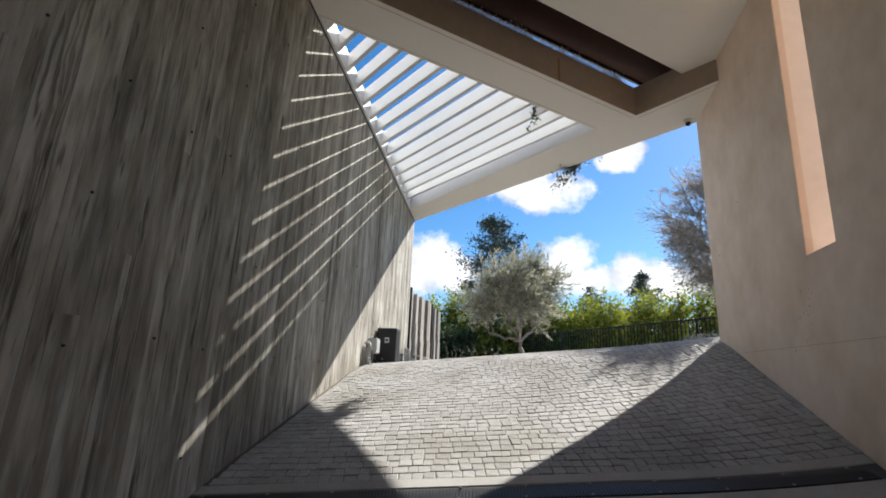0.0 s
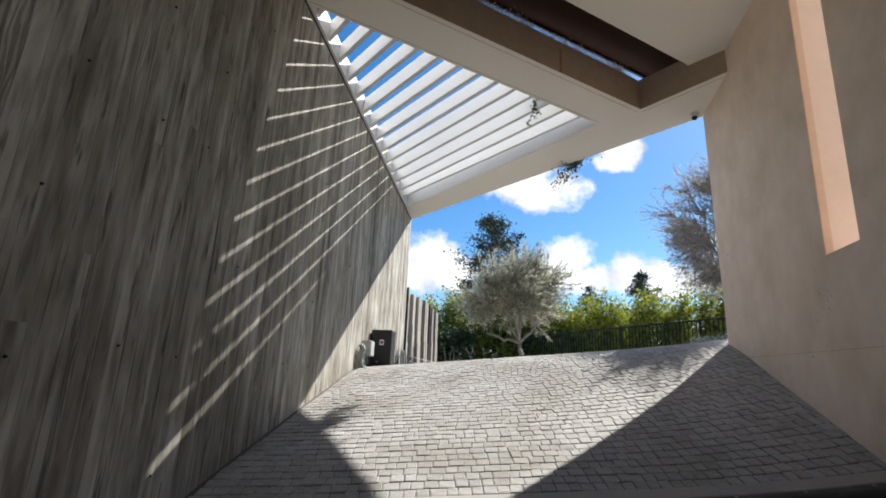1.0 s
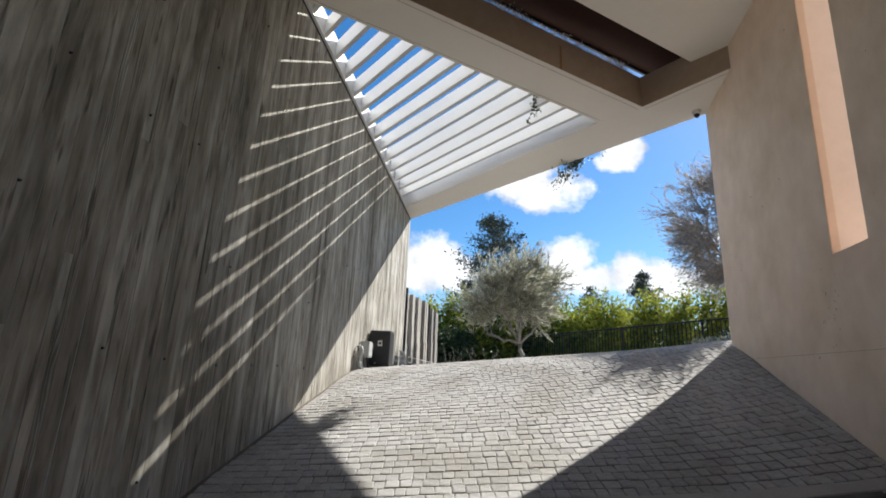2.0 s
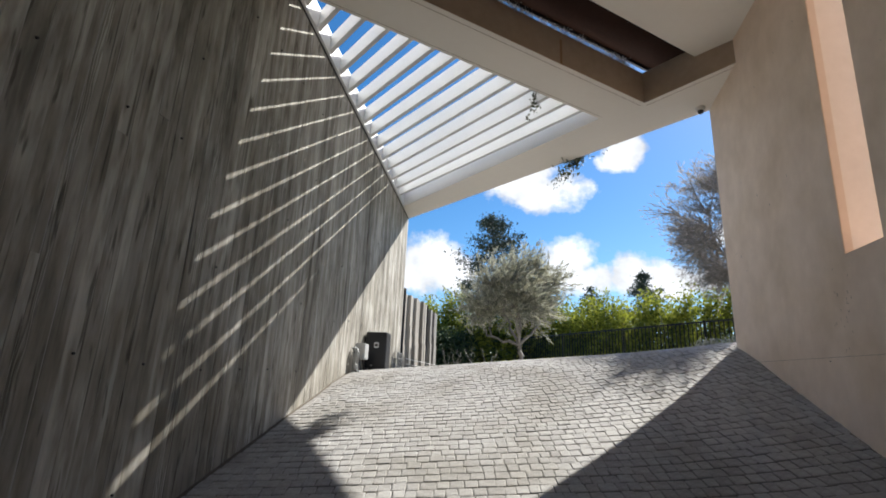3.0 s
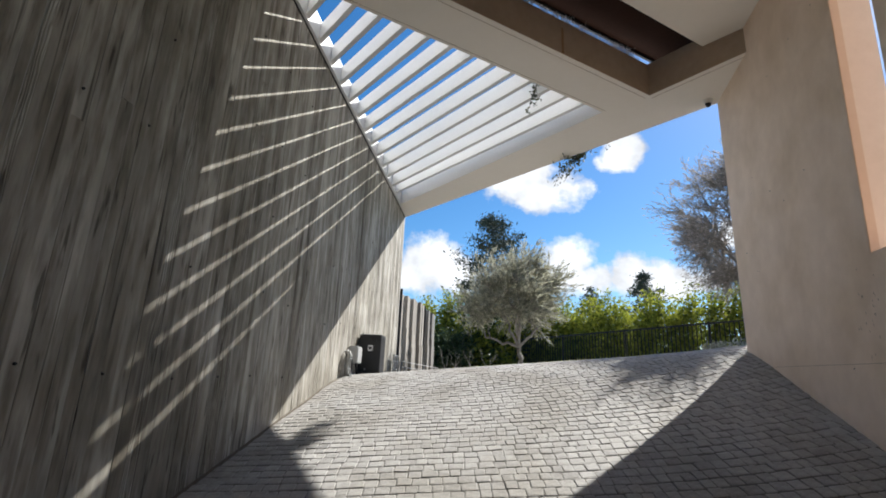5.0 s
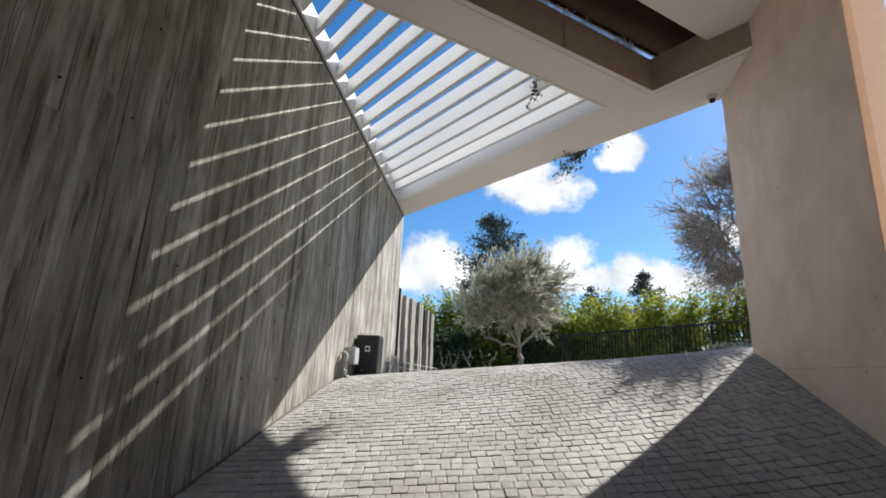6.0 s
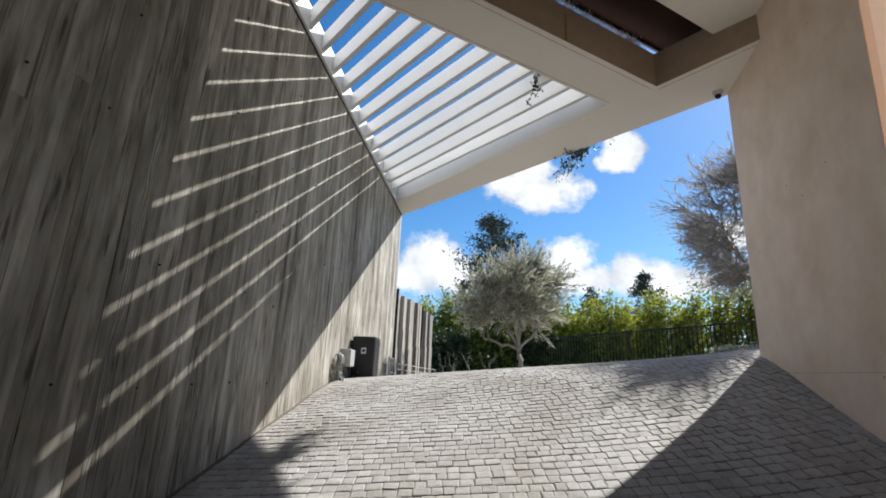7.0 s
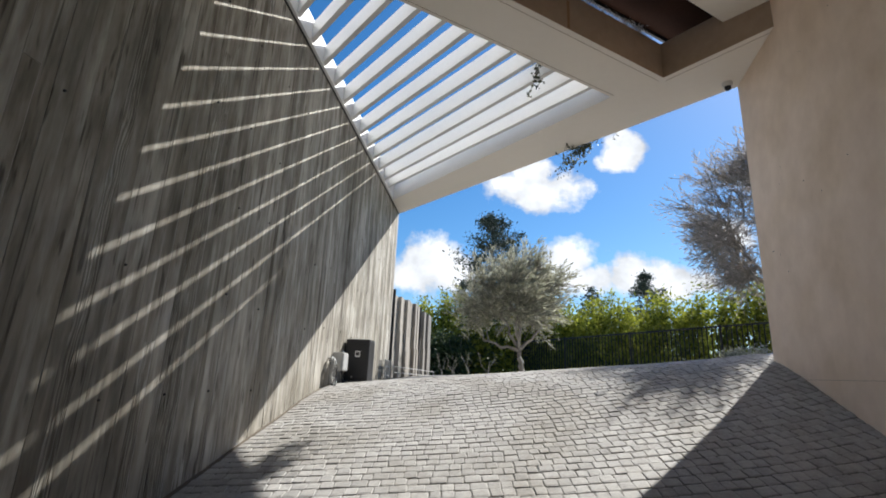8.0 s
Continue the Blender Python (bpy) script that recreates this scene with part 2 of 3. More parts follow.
    bmesh.ops.create_cube(bm, size=1, matrix=Matrix.Translation(((x0 + x1) / 2, (y0 + y1) / 2, (z0 + z1) / 2)) @ Matrix.Diagonal((x1 - x0, y1 - y0, z1 - z0, 1)))
    return bm


def prism(outline, low, high, bm=None):
    """A solid over a plan outline; low and high are heights or functions of x and y."""
    bm = bm or bmesh.new()
    lo = low if callable(low) else (lambda x, y: low)
    hi = high if callable(high) else (lambda x, y: high)
    a = [bm.verts.new((x, y, lo(x, y))) for x, y in outline]
    b = [bm.verts.new((x, y, hi(x, y))) for x, y in outline]
    bm.faces.new(a[::-1])
    bm.faces.new(b)
    n = len(a)
    for i in range(n):
        bm.faces.new((a[i], a[(i + 1) % n], b[(i + 1) % n], b[i]))
    return bm


def rod(points, radii, sides=8, bm=None):
    """A tapered round bar through points."""
    bm = bm or bmesh.new()
    points = [Vector(p) for p in points]
    rings = []
    for i, p in enumerate(points):
        d = (points[min(i + 1, len(points) - 1)] - points[max(i - 1, 0)]).normalized()
        q = d.to_track_quat("Z", "Y")
        rings.append([bm.verts.new(p + q @ Vector((radii[i] * math.cos(k * math.tau / sides), radii[i] * math.sin(k * math.tau / sides), 0))) for k in range(sides)])
    for a, b in zip(rings, rings[1:]):
        for k in range(sides):
            bm.faces.new((a[k], a[(k + 1) % sides], b[(k + 1) % sides], b[k]))
    bm.faces.new(rings[0][::-1])
    bm.faces.new(rings[-1])
    return bm


# ---- the lie of the land ----
YS = np.arange(-60, 400, 0.02)
SLOPE = np.interp(YS, [-6, 1.5, 4.2, 7.4, 8.9, 13, 16], [0.0, 0.03, 0.335, 0.335, 0.035, 0.02, 0.0])
RISE = np.cumsum(SLOPE) * 0.02
RISE = RISE - np.interp(6.0, YS, RISE) + 1.425


def ground_z(x, y):
    """The ramp leans across, and dishes up towards the plaster wall."""
    fade = float(np.interp(y, [-2, 3, 11, 18], [0, 1, 1, 0.3]))
    across = float(np.interp(y, [4.5, 5.8, 6.4, 7.2, 8.0, 8.8], [0.033, 0.0615, 0.074, 0.0965, 0.102, 0.0985]))
    dish = float(np.interp(y, [2.5, 4, 8, 9.5], [0, 0.022, 0.022, 0])) * max(0.0, min(3.2, x) - 1.2) ** 2
    return float(np.interp(y, YS, RISE)) + (max(-3.0, min(5.0, x)) - 0.3) * fade * across + dish


def roof_z(x, y):
    return 5.95 - 0.055 * (y - 8)


def wall_x(y):
    """Face of the plaster wall."""
    return 2.93 + 0.057 * (y - 5)


LEFT = -2.45
# plan of the open roof: front edge, slatted bay, beam, roof light
FRONT_L, FRONT_R = (LEFT, 12.145), (3.11, 7.79)
BAY_FRONT, BAY_CORNER, BAY_BACK = (LEFT, 11.40), (1.48, 7.94), (LEFT, 5.10)
LIGHT_CORNER, LIGHT_BACK, LIGHT_R = (2.076, 7.561), (LEFT, 4.29), (3.04, 6.711)

# ---- ground ----
gx = sorted(set([-300, -120, -50, -20, -10, -6] + [round(v, 2) for v in np.arange(-4, 8.01, 0.4)] + [10, 20, 50, 120, 300]))
gy = sorted(set([-60, -30, -12, -6, -3] + [round(v, 2) for v in np.arange(-2, 16.01, 0.2)] + [18, 22, 30, 50, 90, 160, 390]))
verts = [(x, y, ground_z(x, y) - 0.03) for y in gy for x in gx]
W = len(gx)
faces = [(j * W + i, j * W + i + 1, (j + 1) * W + i + 1, (j + 1) * W + i) for j in range(len(gy) - 1) for i in range(W - 1)]
tagged(put("ground", mesh_of("ground", verts, faces, EARTH, True)), "dry brown soil running on to the horizon", "ground", kind="structure")
verts = [(x, y, ground_z(x, y) - 0.006) for y in [v for v in gy if -6 <= v <= 16] for x in [-2.5 + 0.3 * i for i in range(40)]]
n = len([v for v in gy if -6 <= v <= 16])
faces = [(j * 40 + i, j * 40 + i + 1, (j + 1) * 40 + i + 1, (j + 1) * 40 + i) for j in range(n - 1) for i in range(39)]
pavement = tagged(put("pavement", mesh_of("pavement_bed", verts, faces, SAND, True)), "sloping driveway of tumbled grey cobbles with sandy joints", "driveway", kind="structure")

# added pale sheet, hidden by the crest, that bounces sun onto the soffit
vs = [(x, y, ground_z(x, y) - 0.001) for y in (10.3, 11.2, 12.2, 13.2, 14.4, 15.6, 17) for x in (-2.2, -0.5, 1.5, 3.5, 5.4)]
fs = [(j * 5 + i, j * 5 + i + 1, (j + 1) * 5 + i + 1, (j + 1) * 5 + i) for j in range(6) for i in range(4)]
tagged(put("forecourt", mesh_of("forecourt", vs, fs, COBBLE)), "pale grey sheet added unseen beyond the crest of the ramp to bounce light", "forecourt", kind="structure")

# ---- walls ----
wall_left = tagged(put("wall_left", None), "tall board-formed grey concrete wall with vertical board marks", "wall", kind="structure")
part("wall_core", prism([(LEFT - 0.30, -4), (LEFT - 0.012, -4), (LEFT - 0.012, 12.145), (LEFT - 0.30, 12.4)], -1.0, lambda x, y: roof_z(x, y) - 0.004), CONCRETE_PLAIN, wall_left)
SLOT0, SLOT1, SILL, DEEP = 4.64, 5.16, 2.96, 0.345
wall_right = tagged(put("wall_right", None), "smooth warm beige plastered wall with a tall slot opening", "wall", kind="structure")


def slab_of_wall(y0, y1, z0, z1, name="plaster"):
    return part(name, prism([(wall_x(y0), y0), (wall_x(y0) + DEEP, y0), (wall_x(y1) + DEEP, y1), (wall_x(y1), y1)], z0, z1), STUCCO, wall_right)


LEAN_SLOT = -0.035


def leaning(ob, y_edge):
    """Shears the slot's edge as it rises."""
    for v in ob.data.vertices:
        if abs(v.co.y - y_edge) < 0.02 and v.co.z > SILL + 0.1:
            v.co.y += LEAN_SLOT * (v.co.z - SILL)


slab_of_wall(-4, 7.79, -1.0, SILL)
leaning(slab_of_wall(-4, SLOT0, SILL, 7.0), SLOT0)
leaning(slab_of_wall(SLOT1, 7.79, SILL, 7.0), SLOT1)
# slot reveals, with the warm bounce painted on as ochre
for y0, y1 in ((SLOT1 - 0.006, SLOT1 - 0.0005), (SLOT0 + 0.0005, SLOT0 + 0.006)):
    leaning(part("reveal", prism([(wall_x(y0) + 0.004, y0), (wall_x(y0) + DEEP - 0.004, y0), (wall_x(y1) + DEEP - 0.004, y1), (wall_x(y1) + 0.004, y1)], SILL, 6.99), REVEAL_GLOW, wall_right, "plaster reveal with warm bounced light in its colour"), y0)
# thin strip on the jamb, coloured for the warm shade there
ye = SLOT1 - 0.0065
leaning(part("reveal_edge", prism([(wall_x(ye) + 0.003, ye - 0.004), (wall_x(ye) + 0.075, ye - 0.004), (wall_x(ye) + 0.075, ye), (wall_x(ye) + 0.003, ye)], SILL + 0.002, 6.98), EDGE_SHADE, wall_right, "plaster edge with warm shade in its colour"), ye)
# unseen wall behind the camera, its height chosen for the light over it
tagged(part("wall_back", box(-7, 8, -5.3, -5.0, -1, 3.4), STUCCO), "low plain beige wall added out of view to set the light from behind", "wall", kind="structure")

# ---- roof ----
ceiling = tagged(put("ceiling", None), "cream plastered flat roof with a slatted bay and a roof light", "ceiling", kind="structure")
low = prism([FRONT_L, BAY_FRONT, BAY_CORNER, LIGHT_CORNER, LIGHT_R, (wall_x(6.8) + 0.03, 6.8), (wall_x(7.79) + 0.03, 7.785)][::-1], roof_z, lambda x, y: roof_z(x, y) + 0.52)
part("front_beam", low, ROOF, ceiling)
part("side_beam", prism([BAY_CORNER, BAY_BACK, LIGHT_BACK, LIGHT_CORNER], roof_z, lambda x, y: roof_z(x, y) + 0.52), ROOF, ceiling)
HIGH = 6.38


def liner(p, q, name):
    """Thin taupe face on the inside of the roof light."""
    p, q = Vector(p), Vector(q)
    n = Vector(((q - p).y, -(q - p).x)).normalized() * 0.005
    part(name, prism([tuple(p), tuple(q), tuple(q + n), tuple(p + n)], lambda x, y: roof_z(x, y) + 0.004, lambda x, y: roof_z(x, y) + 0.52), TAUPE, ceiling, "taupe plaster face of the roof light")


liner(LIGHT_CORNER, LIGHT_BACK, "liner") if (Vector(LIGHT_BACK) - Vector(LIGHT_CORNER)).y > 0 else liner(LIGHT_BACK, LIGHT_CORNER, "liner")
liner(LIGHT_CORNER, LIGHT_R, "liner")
# rust run on the taupe face
p, q = Vector(LIGHT_BACK).lerp(Vector(LIGHT_CORNER), 0.702), Vector(LIGHT_BACK).lerp(Vector(LIGHT_CORNER), 0.709)
n = Vector(((q - p).y, -(q - p).x)).normalized()
part("rust_run", prism([tuple(p + n * 0.005), tuple(q + n * 0.005), tuple(q + n * 0.0065), tuple(p + n * 0.0065)], lambda x, y: roof_z(x, y) + 0.01, lambda x, y: roof_z(x, y) + 0.40), RUST, ceiling, "brown rust streak")
# runs on unseen behind the camera, to keep light off the near walls
part("high_ceiling", prism([(2.665, 7.05), (3.12, 7.0), (wall_x(-5.0) + 0.08, -4.99), (LEFT - 0.3, -4.99), (LEFT - 0.3, 3.2), (LEFT, 3.25)], HIGH, HIGH + 0.25), ROOF, ceiling)
cover = tagged(put("roof_light_cover", None), "dark bronze metal cover over the roof light", "roof panel", kind="structure")
part("panel", prism([(3.25, 8.616), (-2.72, 4.13), (-2.72, 2.36), (3.25, 6.88)], 6.75, 6.85), BRONZE, cover)
part("rim", prism([(3.05, 8.44), (-2.44, 4.315), (-2.44, 4.275), (3.05, 8.40)], 6.70, 6.755), GRATE, cover, "black metal rim")
# added unseen strip that blocks sky light behind the panel
part("upstand", prism([(3.2, 6.95), (-2.6, 2.56), (-2.6, 2.50), (3.2, 6.89)], 6.60, 6.751), BRONZE, cover)
# added block over the concrete wall, shuts out sky light under the ceiling
part("wall_head", box(LEFT - 0.30, LEFT - 0.004, -4.0, 4.6, 5.9, 6.74), CONCRETE_PLAIN, wall_left)
# white slats across the bay
edge = Vector(BAY_CORNER) - Vector(BAY_BACK)
trellis = tagged(put("trellis", None), "white painted slatted sunshade set into the roof", "sunshade")
STEP = 0.43
for i in range(-1, 13):
    y = 5.795 + STEP * i - (0.075 if i == 12 else 0)
    along = Vector((1.0, -0.855 if i == 12 else -0.88)).normalized()
    side = Vector((-along.y, along.x))
    a = Vector((LEFT, y))
    k = (Vector(BAY_BACK) - a).cross(edge) / along.cross(edge)
    b = a + along * k
    if k < 0.1:
        continue
    w = 0.03
    outline = [a - side * w, b - side * w, b + side * w, a + side * w]
    part("slat", prism([(p.x, p.y) for p in outline], lambda x, y: roof_z(x, y) + 0.04, lambda x, y: roof_z(x, y) + 0.283), WHITE, trellis)
part("ledger", prism([(LEFT - 0.02, 5.0), (LEFT + 0.035, 5.1), (LEFT + 0.035, 11.38), (LEFT - 0.02, 11.4)], lambda x, y: roof_z(x, y) - 0.002, lambda x, y: roof_z(x, y) + 0.33), WHITE, trellis)

# narrow drip grooves in the soffit, as proud strips coloured for their shade
for name, p, q, inset in (("side", LIGHT_BACK, LIGHT_CORNER, 0.07), ("bay", BAY_BACK, BAY_CORNER, -0.05), ("front", LIGHT_CORNER, LIGHT_R, 0.07)):
    p, q = Vector(p), Vector(q)
    nrm = Vector((-(q - p).y, (q - p).x)).normalized()
    p, q = p + nrm * inset, q + nrm * inset
    o = [p, q, q + nrm * 0.005, p + nrm * 0.005]
    part("drip_groove", prism([(v.x, v.y) for v in o], lambda x, y: roof_z(x, y) - 0.003, lambda x, y: roof_z(x, y) + 0.01), TAUPE, ceiling)
# proud dark strip paints the shadow in the gap over the concrete
part("shadow_gap", prism([(LEFT - 0.008, 4.3), (LEFT + 0.003, 4.3), (LEFT + 0.003, 12.1), (LEFT - 0.008, 12.1)], lambda x, y: roof_z(x, y) - 0.028, lambda x, y: roof_z(x, y) - 0.004), GRATE, wall_left, "dark strip for the shadow gap under the roof")

# ---- concrete board marks and tie holes ----
rng = random.Random(4)


def board_mesh(width, proud):
    """One board's raised print, with worn long edges, one metre high and scaled in place."""
    w, c = width / 2, min(0.004, width * 0.08)
    prof = [(-0.01, -w), (proud - 0.0015, -w), (proud, -w + c), (proud + 0.001, 0), (proud, w - c), (proud - 0.0015, w), (-0.01, w)]
    vs = [(x, y, z) for z in (0, 1) for x, y in prof]
    k = len(prof)
    fs = [(i, i + 1, k + i + 1, k + i) for i in range(k - 1)] + [tuple(range(k - 1, -1, -1)), tuple(range(k, 2 * k))]
    return mesh_of("board_mark", vs, fs, CONCRETE)


BOARDS = {(w, p): board_mesh(w, p) for w in (0.06, 0.09, 0.11, 0.13) for p in (0.001, 0.003, 0.005, 0.008)}
y = 0.2
while y < 12.1:
    w = rng.choice((0.06, 0.09, 0.11, 0.11, 0.13))
    if y + w > 12.14:
        break
    top, foot = roof_z(0, y + w) - 0.008, ground_z(LEFT, y) - 0.1
    cut = foot + (top - foot) * rng.uniform(0.25, 0.8) if rng.random() < 0.35 else None
    for z0, z1 in (((foot, cut), (cut + 0.002, top)) if cut else ((foot, top),)):
        me = BOARDS[(w, rng.choice((0.001, 0.001, 0.001, 0.003, 0.003, 0.005)))]
        put("board_mark", me, wall_left, m=Matrix.Translation((LEFT - 0.012, y + w / 2, z0)) @ Matrix.Diagonal((1, 1, z1 - z0, 1)))
    y += w + rng.choice((0.0, 0.0, 0.001, 0.003, 0.006))
hole = bmesh.new()
bmesh.ops.create_cone(hole, cap_ends=True, segments=10, radius1=0.009, radius2=0.007, depth=0.012, matrix=Matrix.Rotation(radians(90), 4, "Y"))
hole_mesh = bpy.data.meshes.new("tie_hole")
hole.to_mesh(hole_mesh)
hole.free()
hole_mesh.materials.append(GRATE)
for i in range(16):
    for j in range(6):
        if rng.random() < 0.8:
            yy, zz = 1.9 + 0.63 * i + rng.uniform(-0.08, 0.08), 0.9 + 0.85 * j + rng.uniform(-0.07, 0.07)
            if ground_z(LEFT, yy) + 0.2 < zz < roof_z(0, yy) - 0.2:
                put("tie_hole", hole_mesh, wall_left, m=Matrix.Translation((LEFT - 0.002, yy, zz)))
# hairline pour joint low on the plaster wall, and pits
part("pour_joint", prism([(wall_x(3) - 0.002, 3), (wall_x(3) + 0.01, 3), (wall_x(7.75) + 0.01, 7.75), (wall_x(7.75) - 0.002, 7.75)], lambda x, y: 2.09 + 0.025 * (y - 5), lambda x, y: 2.0935 + 0.025 * (y - 5)), TAUPE, wall_right)
for i in range(26):
    yy, zz = rng.uniform(3.6, 7.5), rng.uniform(1.9, 5.6)
    if SLOT0 - 0.05 < yy < SLOT1 + 0.05 and zz > SILL - 0.1:
        continue
    put("pit", hole_mesh, wall_right, m=Matrix.Translation((wall_x(yy) + 0.004, yy, zz)) @ Matrix.Scale(rng.uniform(0.35, 0.8), 4))

# soft dents in the plaster, drawn as taupe flecks for their shade
dent_mesh = hole_mesh.copy()
dent_mesh.name = "scuff"
dent_mesh.materials.clear()
dent_mesh.materials.append(TAUPE)
for i in range(22):
    yy, zz = 5.28 + rng.gauss(0, 0.09), 2.5 + rng.gauss(0, 0.16)
    put("scuff", dent_mesh, wall_right, m=Matrix.Translation((wall_x(yy) + 0.004, yy, zz)) @ Matrix.Rotation(rng.uniform(-0.5, 0.2), 4, "X") @ Matrix.Diagonal((0.8, rng.uniform(0.25, 0.5), rng.uniform(0.5, 2.2), 1)))

# ---- trench drain ----
TILT_ROW = 0.12


def bow(y0):
    return 0.012 * max(0.0, min(2.5, y0 - 4.4))


def row_y(x, y0):
    """Courses run slightly askew and bow up towards the sides higher on the ramp."""
    return y0 + TILT_ROW * x + bow(y0) * x * x


apron = tagged(put("apron", None), "smooth concrete band beside the drain, continued out of view", "concrete band", kind="structure")


def band(y0, y1, up, mat, parent, name, x0=LEFT, x1=2.9, steps=14):
    bm = bmesh.new()
    rows = []
    for i in range(steps + 1):
        x = x0 + (x1 - x0) * i / steps
        rows.append([bm.verts.new((x, row_y(x, yy), ground_z(x, row_y(x, yy)) + dz)) for yy, dz in ((y0, -0.05), (y0, up), (y1, up), (y1, -0.05))])
    for a, b in zip(rows, rows[1:]):
        for k in range(3):
            bm.faces.new((a[k], a[k + 1], b[k + 1], b[k]))
    bm.faces.new(rows[0])
    bm.faces.new(rows[-1][::-1])
    return part(name, bm, mat, parent)


band(4.285, 4.405, 0.004, CONCRETE_PLAIN, apron, "kerb_band")
# concrete carried back out of view, to bounce light up the walls
for k in range(10):
    band(-4.4 + 0.8465 * k, -4.4 + 0.8465 * (k + 1), 0.004, CONCRETE_PLAIN, apron, "kerb_band")
drain = tagged(put("trench_drain", None), "long dark iron trench drain grate set across the driveway", "drain")
band(4.07, 4.28, -0.02, GRATE, drain, "channel", x1=2.86)
bar = box(-0.0095, 0.0095, -0.095, 0.095, -0.012, 0.006)
bar_me = bpy.data.meshes.new("grate_bar")
bar.to_mesh(bar_me)
bar.free()
bar_me.materials.append(GRATE)
for i in range(200):
    x = -2.40 + i * 0.026
    yy = row_y(x, 4.175)
    put("grate_bar", bar_me, drain, m=pose(x, yy, ground_z(x, yy) - 0.004, 14, -3, 6.5))
for i in range(11):
    x = -2.35 + i * 0.5
    for yy in (row_y(x, 4.10), row_y(x, 4.25)):
        bm = bmesh.new()
        bmesh.ops.create_cone(bm, cap_ends=True, segments=8, radius1=0.014, radius2=0.011, depth=0.01, matrix=Matrix.Translation((x, yy, ground_z(x, yy) + 0.008)))
        part("bolt", bm, STEEL, drain, "dull steel bolt")

# ---- gate operator and services at the foot of the concrete wall ----
gb = ground_z(-2.2, 9.1)
gate_operator = tagged(put("gate_operator", None), "black plastic gate motor cabinet standing against the concrete wall", "gate motor")
cabinet = part("cabinet", box(-2.43, -2.05, 9.1, 9.42, gb + 0.03, gb + 0.645), BLACK, gate_operator, bevel=0.035)
part("base_plate", box(-2.44, -2.035, 9.085, 9.43, gb - 0.02, gb + 0.035), GRATE, gate_operator)
part("lid_seam", box(-2.432, -2.048, 9.097, 9.42, gb + 0.56, gb + 0.566), GRATE, cabinet)
part("sticker", box(-2.27, -2.19, 9.0965, 9.099, gb + 0.37, gb + 0.465), PAPER, cabinet, "small white label")
part("sticker_bar", box(-2.255, -2.205, 9.0945, 9.096, gb + 0.395, gb + 0.44), BLACK, cabinet)
part("lock", box(-2.31, -2.285, 9.092, 9.1, gb + 0.06, gb + 0.085), STEEL, cabinet, "steel lock")
ms = tagged(put("meter_box", None), "grey metal service box with pipes on the concrete wall", "utility box")
gw = ground_z(LEFT, 8.6)
housing = part("housing", box(LEFT, LEFT + 0.15, 8.62, 8.86, gw + 0.20, gw + 0.46), GREY_BOX, ms, bevel=0.012)
part("cover", box(LEFT + 0.148, LEFT + 0.16, 8.635, 8.845, gw + 0.215, gw + 0.445), GREY_BOX, housing)
part("conduit", rod([(LEFT + 0.05, 8.68, gw + 0.2), (LEFT + 0.05, 8.68, gw - 0.02)], [0.016, 0.016]), STEEL, ms)
part("conduit", rod([(LEFT + 0.09, 8.78, gw + 0.2), (LEFT + 0.10, 8.80, gw + 0.10), (LEFT + 0.10, 8.92, gw + 0.04), (LEFT + 0.10, 9.12, gw + 0.06)], [0.014] * 4), BLACK, ms)
hose = tagged(put("garden_hose", None), "pale coiled hose hanging on a wall tap", "hose")
coil = []
for k in range(66):
    a = k * math.tau / 16
    coil.append((LEFT + 0.06 + 0.012 * (k / 16) + 0.01 * math.sin(a * 3), 8.45 + (0.06 + 0.028 * math.sin(k * 0.37) + 0.008 * math.sin(k * 1.9)) * math.cos(a), gw + 0.19 + (0.15 + 0.045 * math.sin(k * 0.23 + 1) + 0.012 * math.sin(k * 1.7)) * math.sin(a)))
part("coil", rod(coil, [0.011] * len(coil), 6), GREY_BOX, hose, smooth=True)
part("tap", rod([(LEFT, 8.45, gw + 0.36), (LEFT + 0.09, 8.45, gw + 0.36), (LEFT + 0.11, 8.45, gw + 0.31)], [0.014, 0.014, 0.011]), STEEL, hose, "steel tap")
for k in range(4):
    yy = 8.40 + 0.07 * k
    part("cable", rod([(LEFT + 0.03, yy, gw + 0.34), (LEFT + 0.09 + 0.02 * (k % 2), yy + 0.02, gw + 0.22), (LEFT + 0.05, yy + 0.05 - 0.04 * (k % 3), gw + 0.1), (LEFT + 0.10, yy + 0.02, gw - 0.005)], [0.009] * 4, 6), (BLACK, STEEL)[k % 2], hose, smooth=True)
part("tail", rod([coil[-1], (LEFT + 0.12, 8.5, gw + 0.1), (LEFT + 0.14, 8.42, gw - 0.005), (LEFT + 0.07, 8.6, gw + 0.0)], [0.011] * 4, 6), BLACK, hose)

# ---- weathered plank fence in line with the concrete wall ----
fence = tagged(put("plank_fence", None), "weathered grey vertical plank fence with staggered boards", "fence")
fy, i = 12.2, 0
while fy < 16.6:
    w = rng.choice((0.22, 0.28, 0.34))
    fx = -2.45 + 0.05 * (fy - 12.4) + (0.0, 0.07, 0.02, 0.08, 0.04)[i % 5] - (0.08 if fy > 14.2 else 0)
    g = ground_z(-2.3, fy)
    top = 3.88 + 0.02 * (fy - 12.2) + rng.uniform(-0.04, 0.03)
    split_at = g + (0.62, 0.95, 0.74)[i % 3] + rng.uniform(-0.08, 0.08)
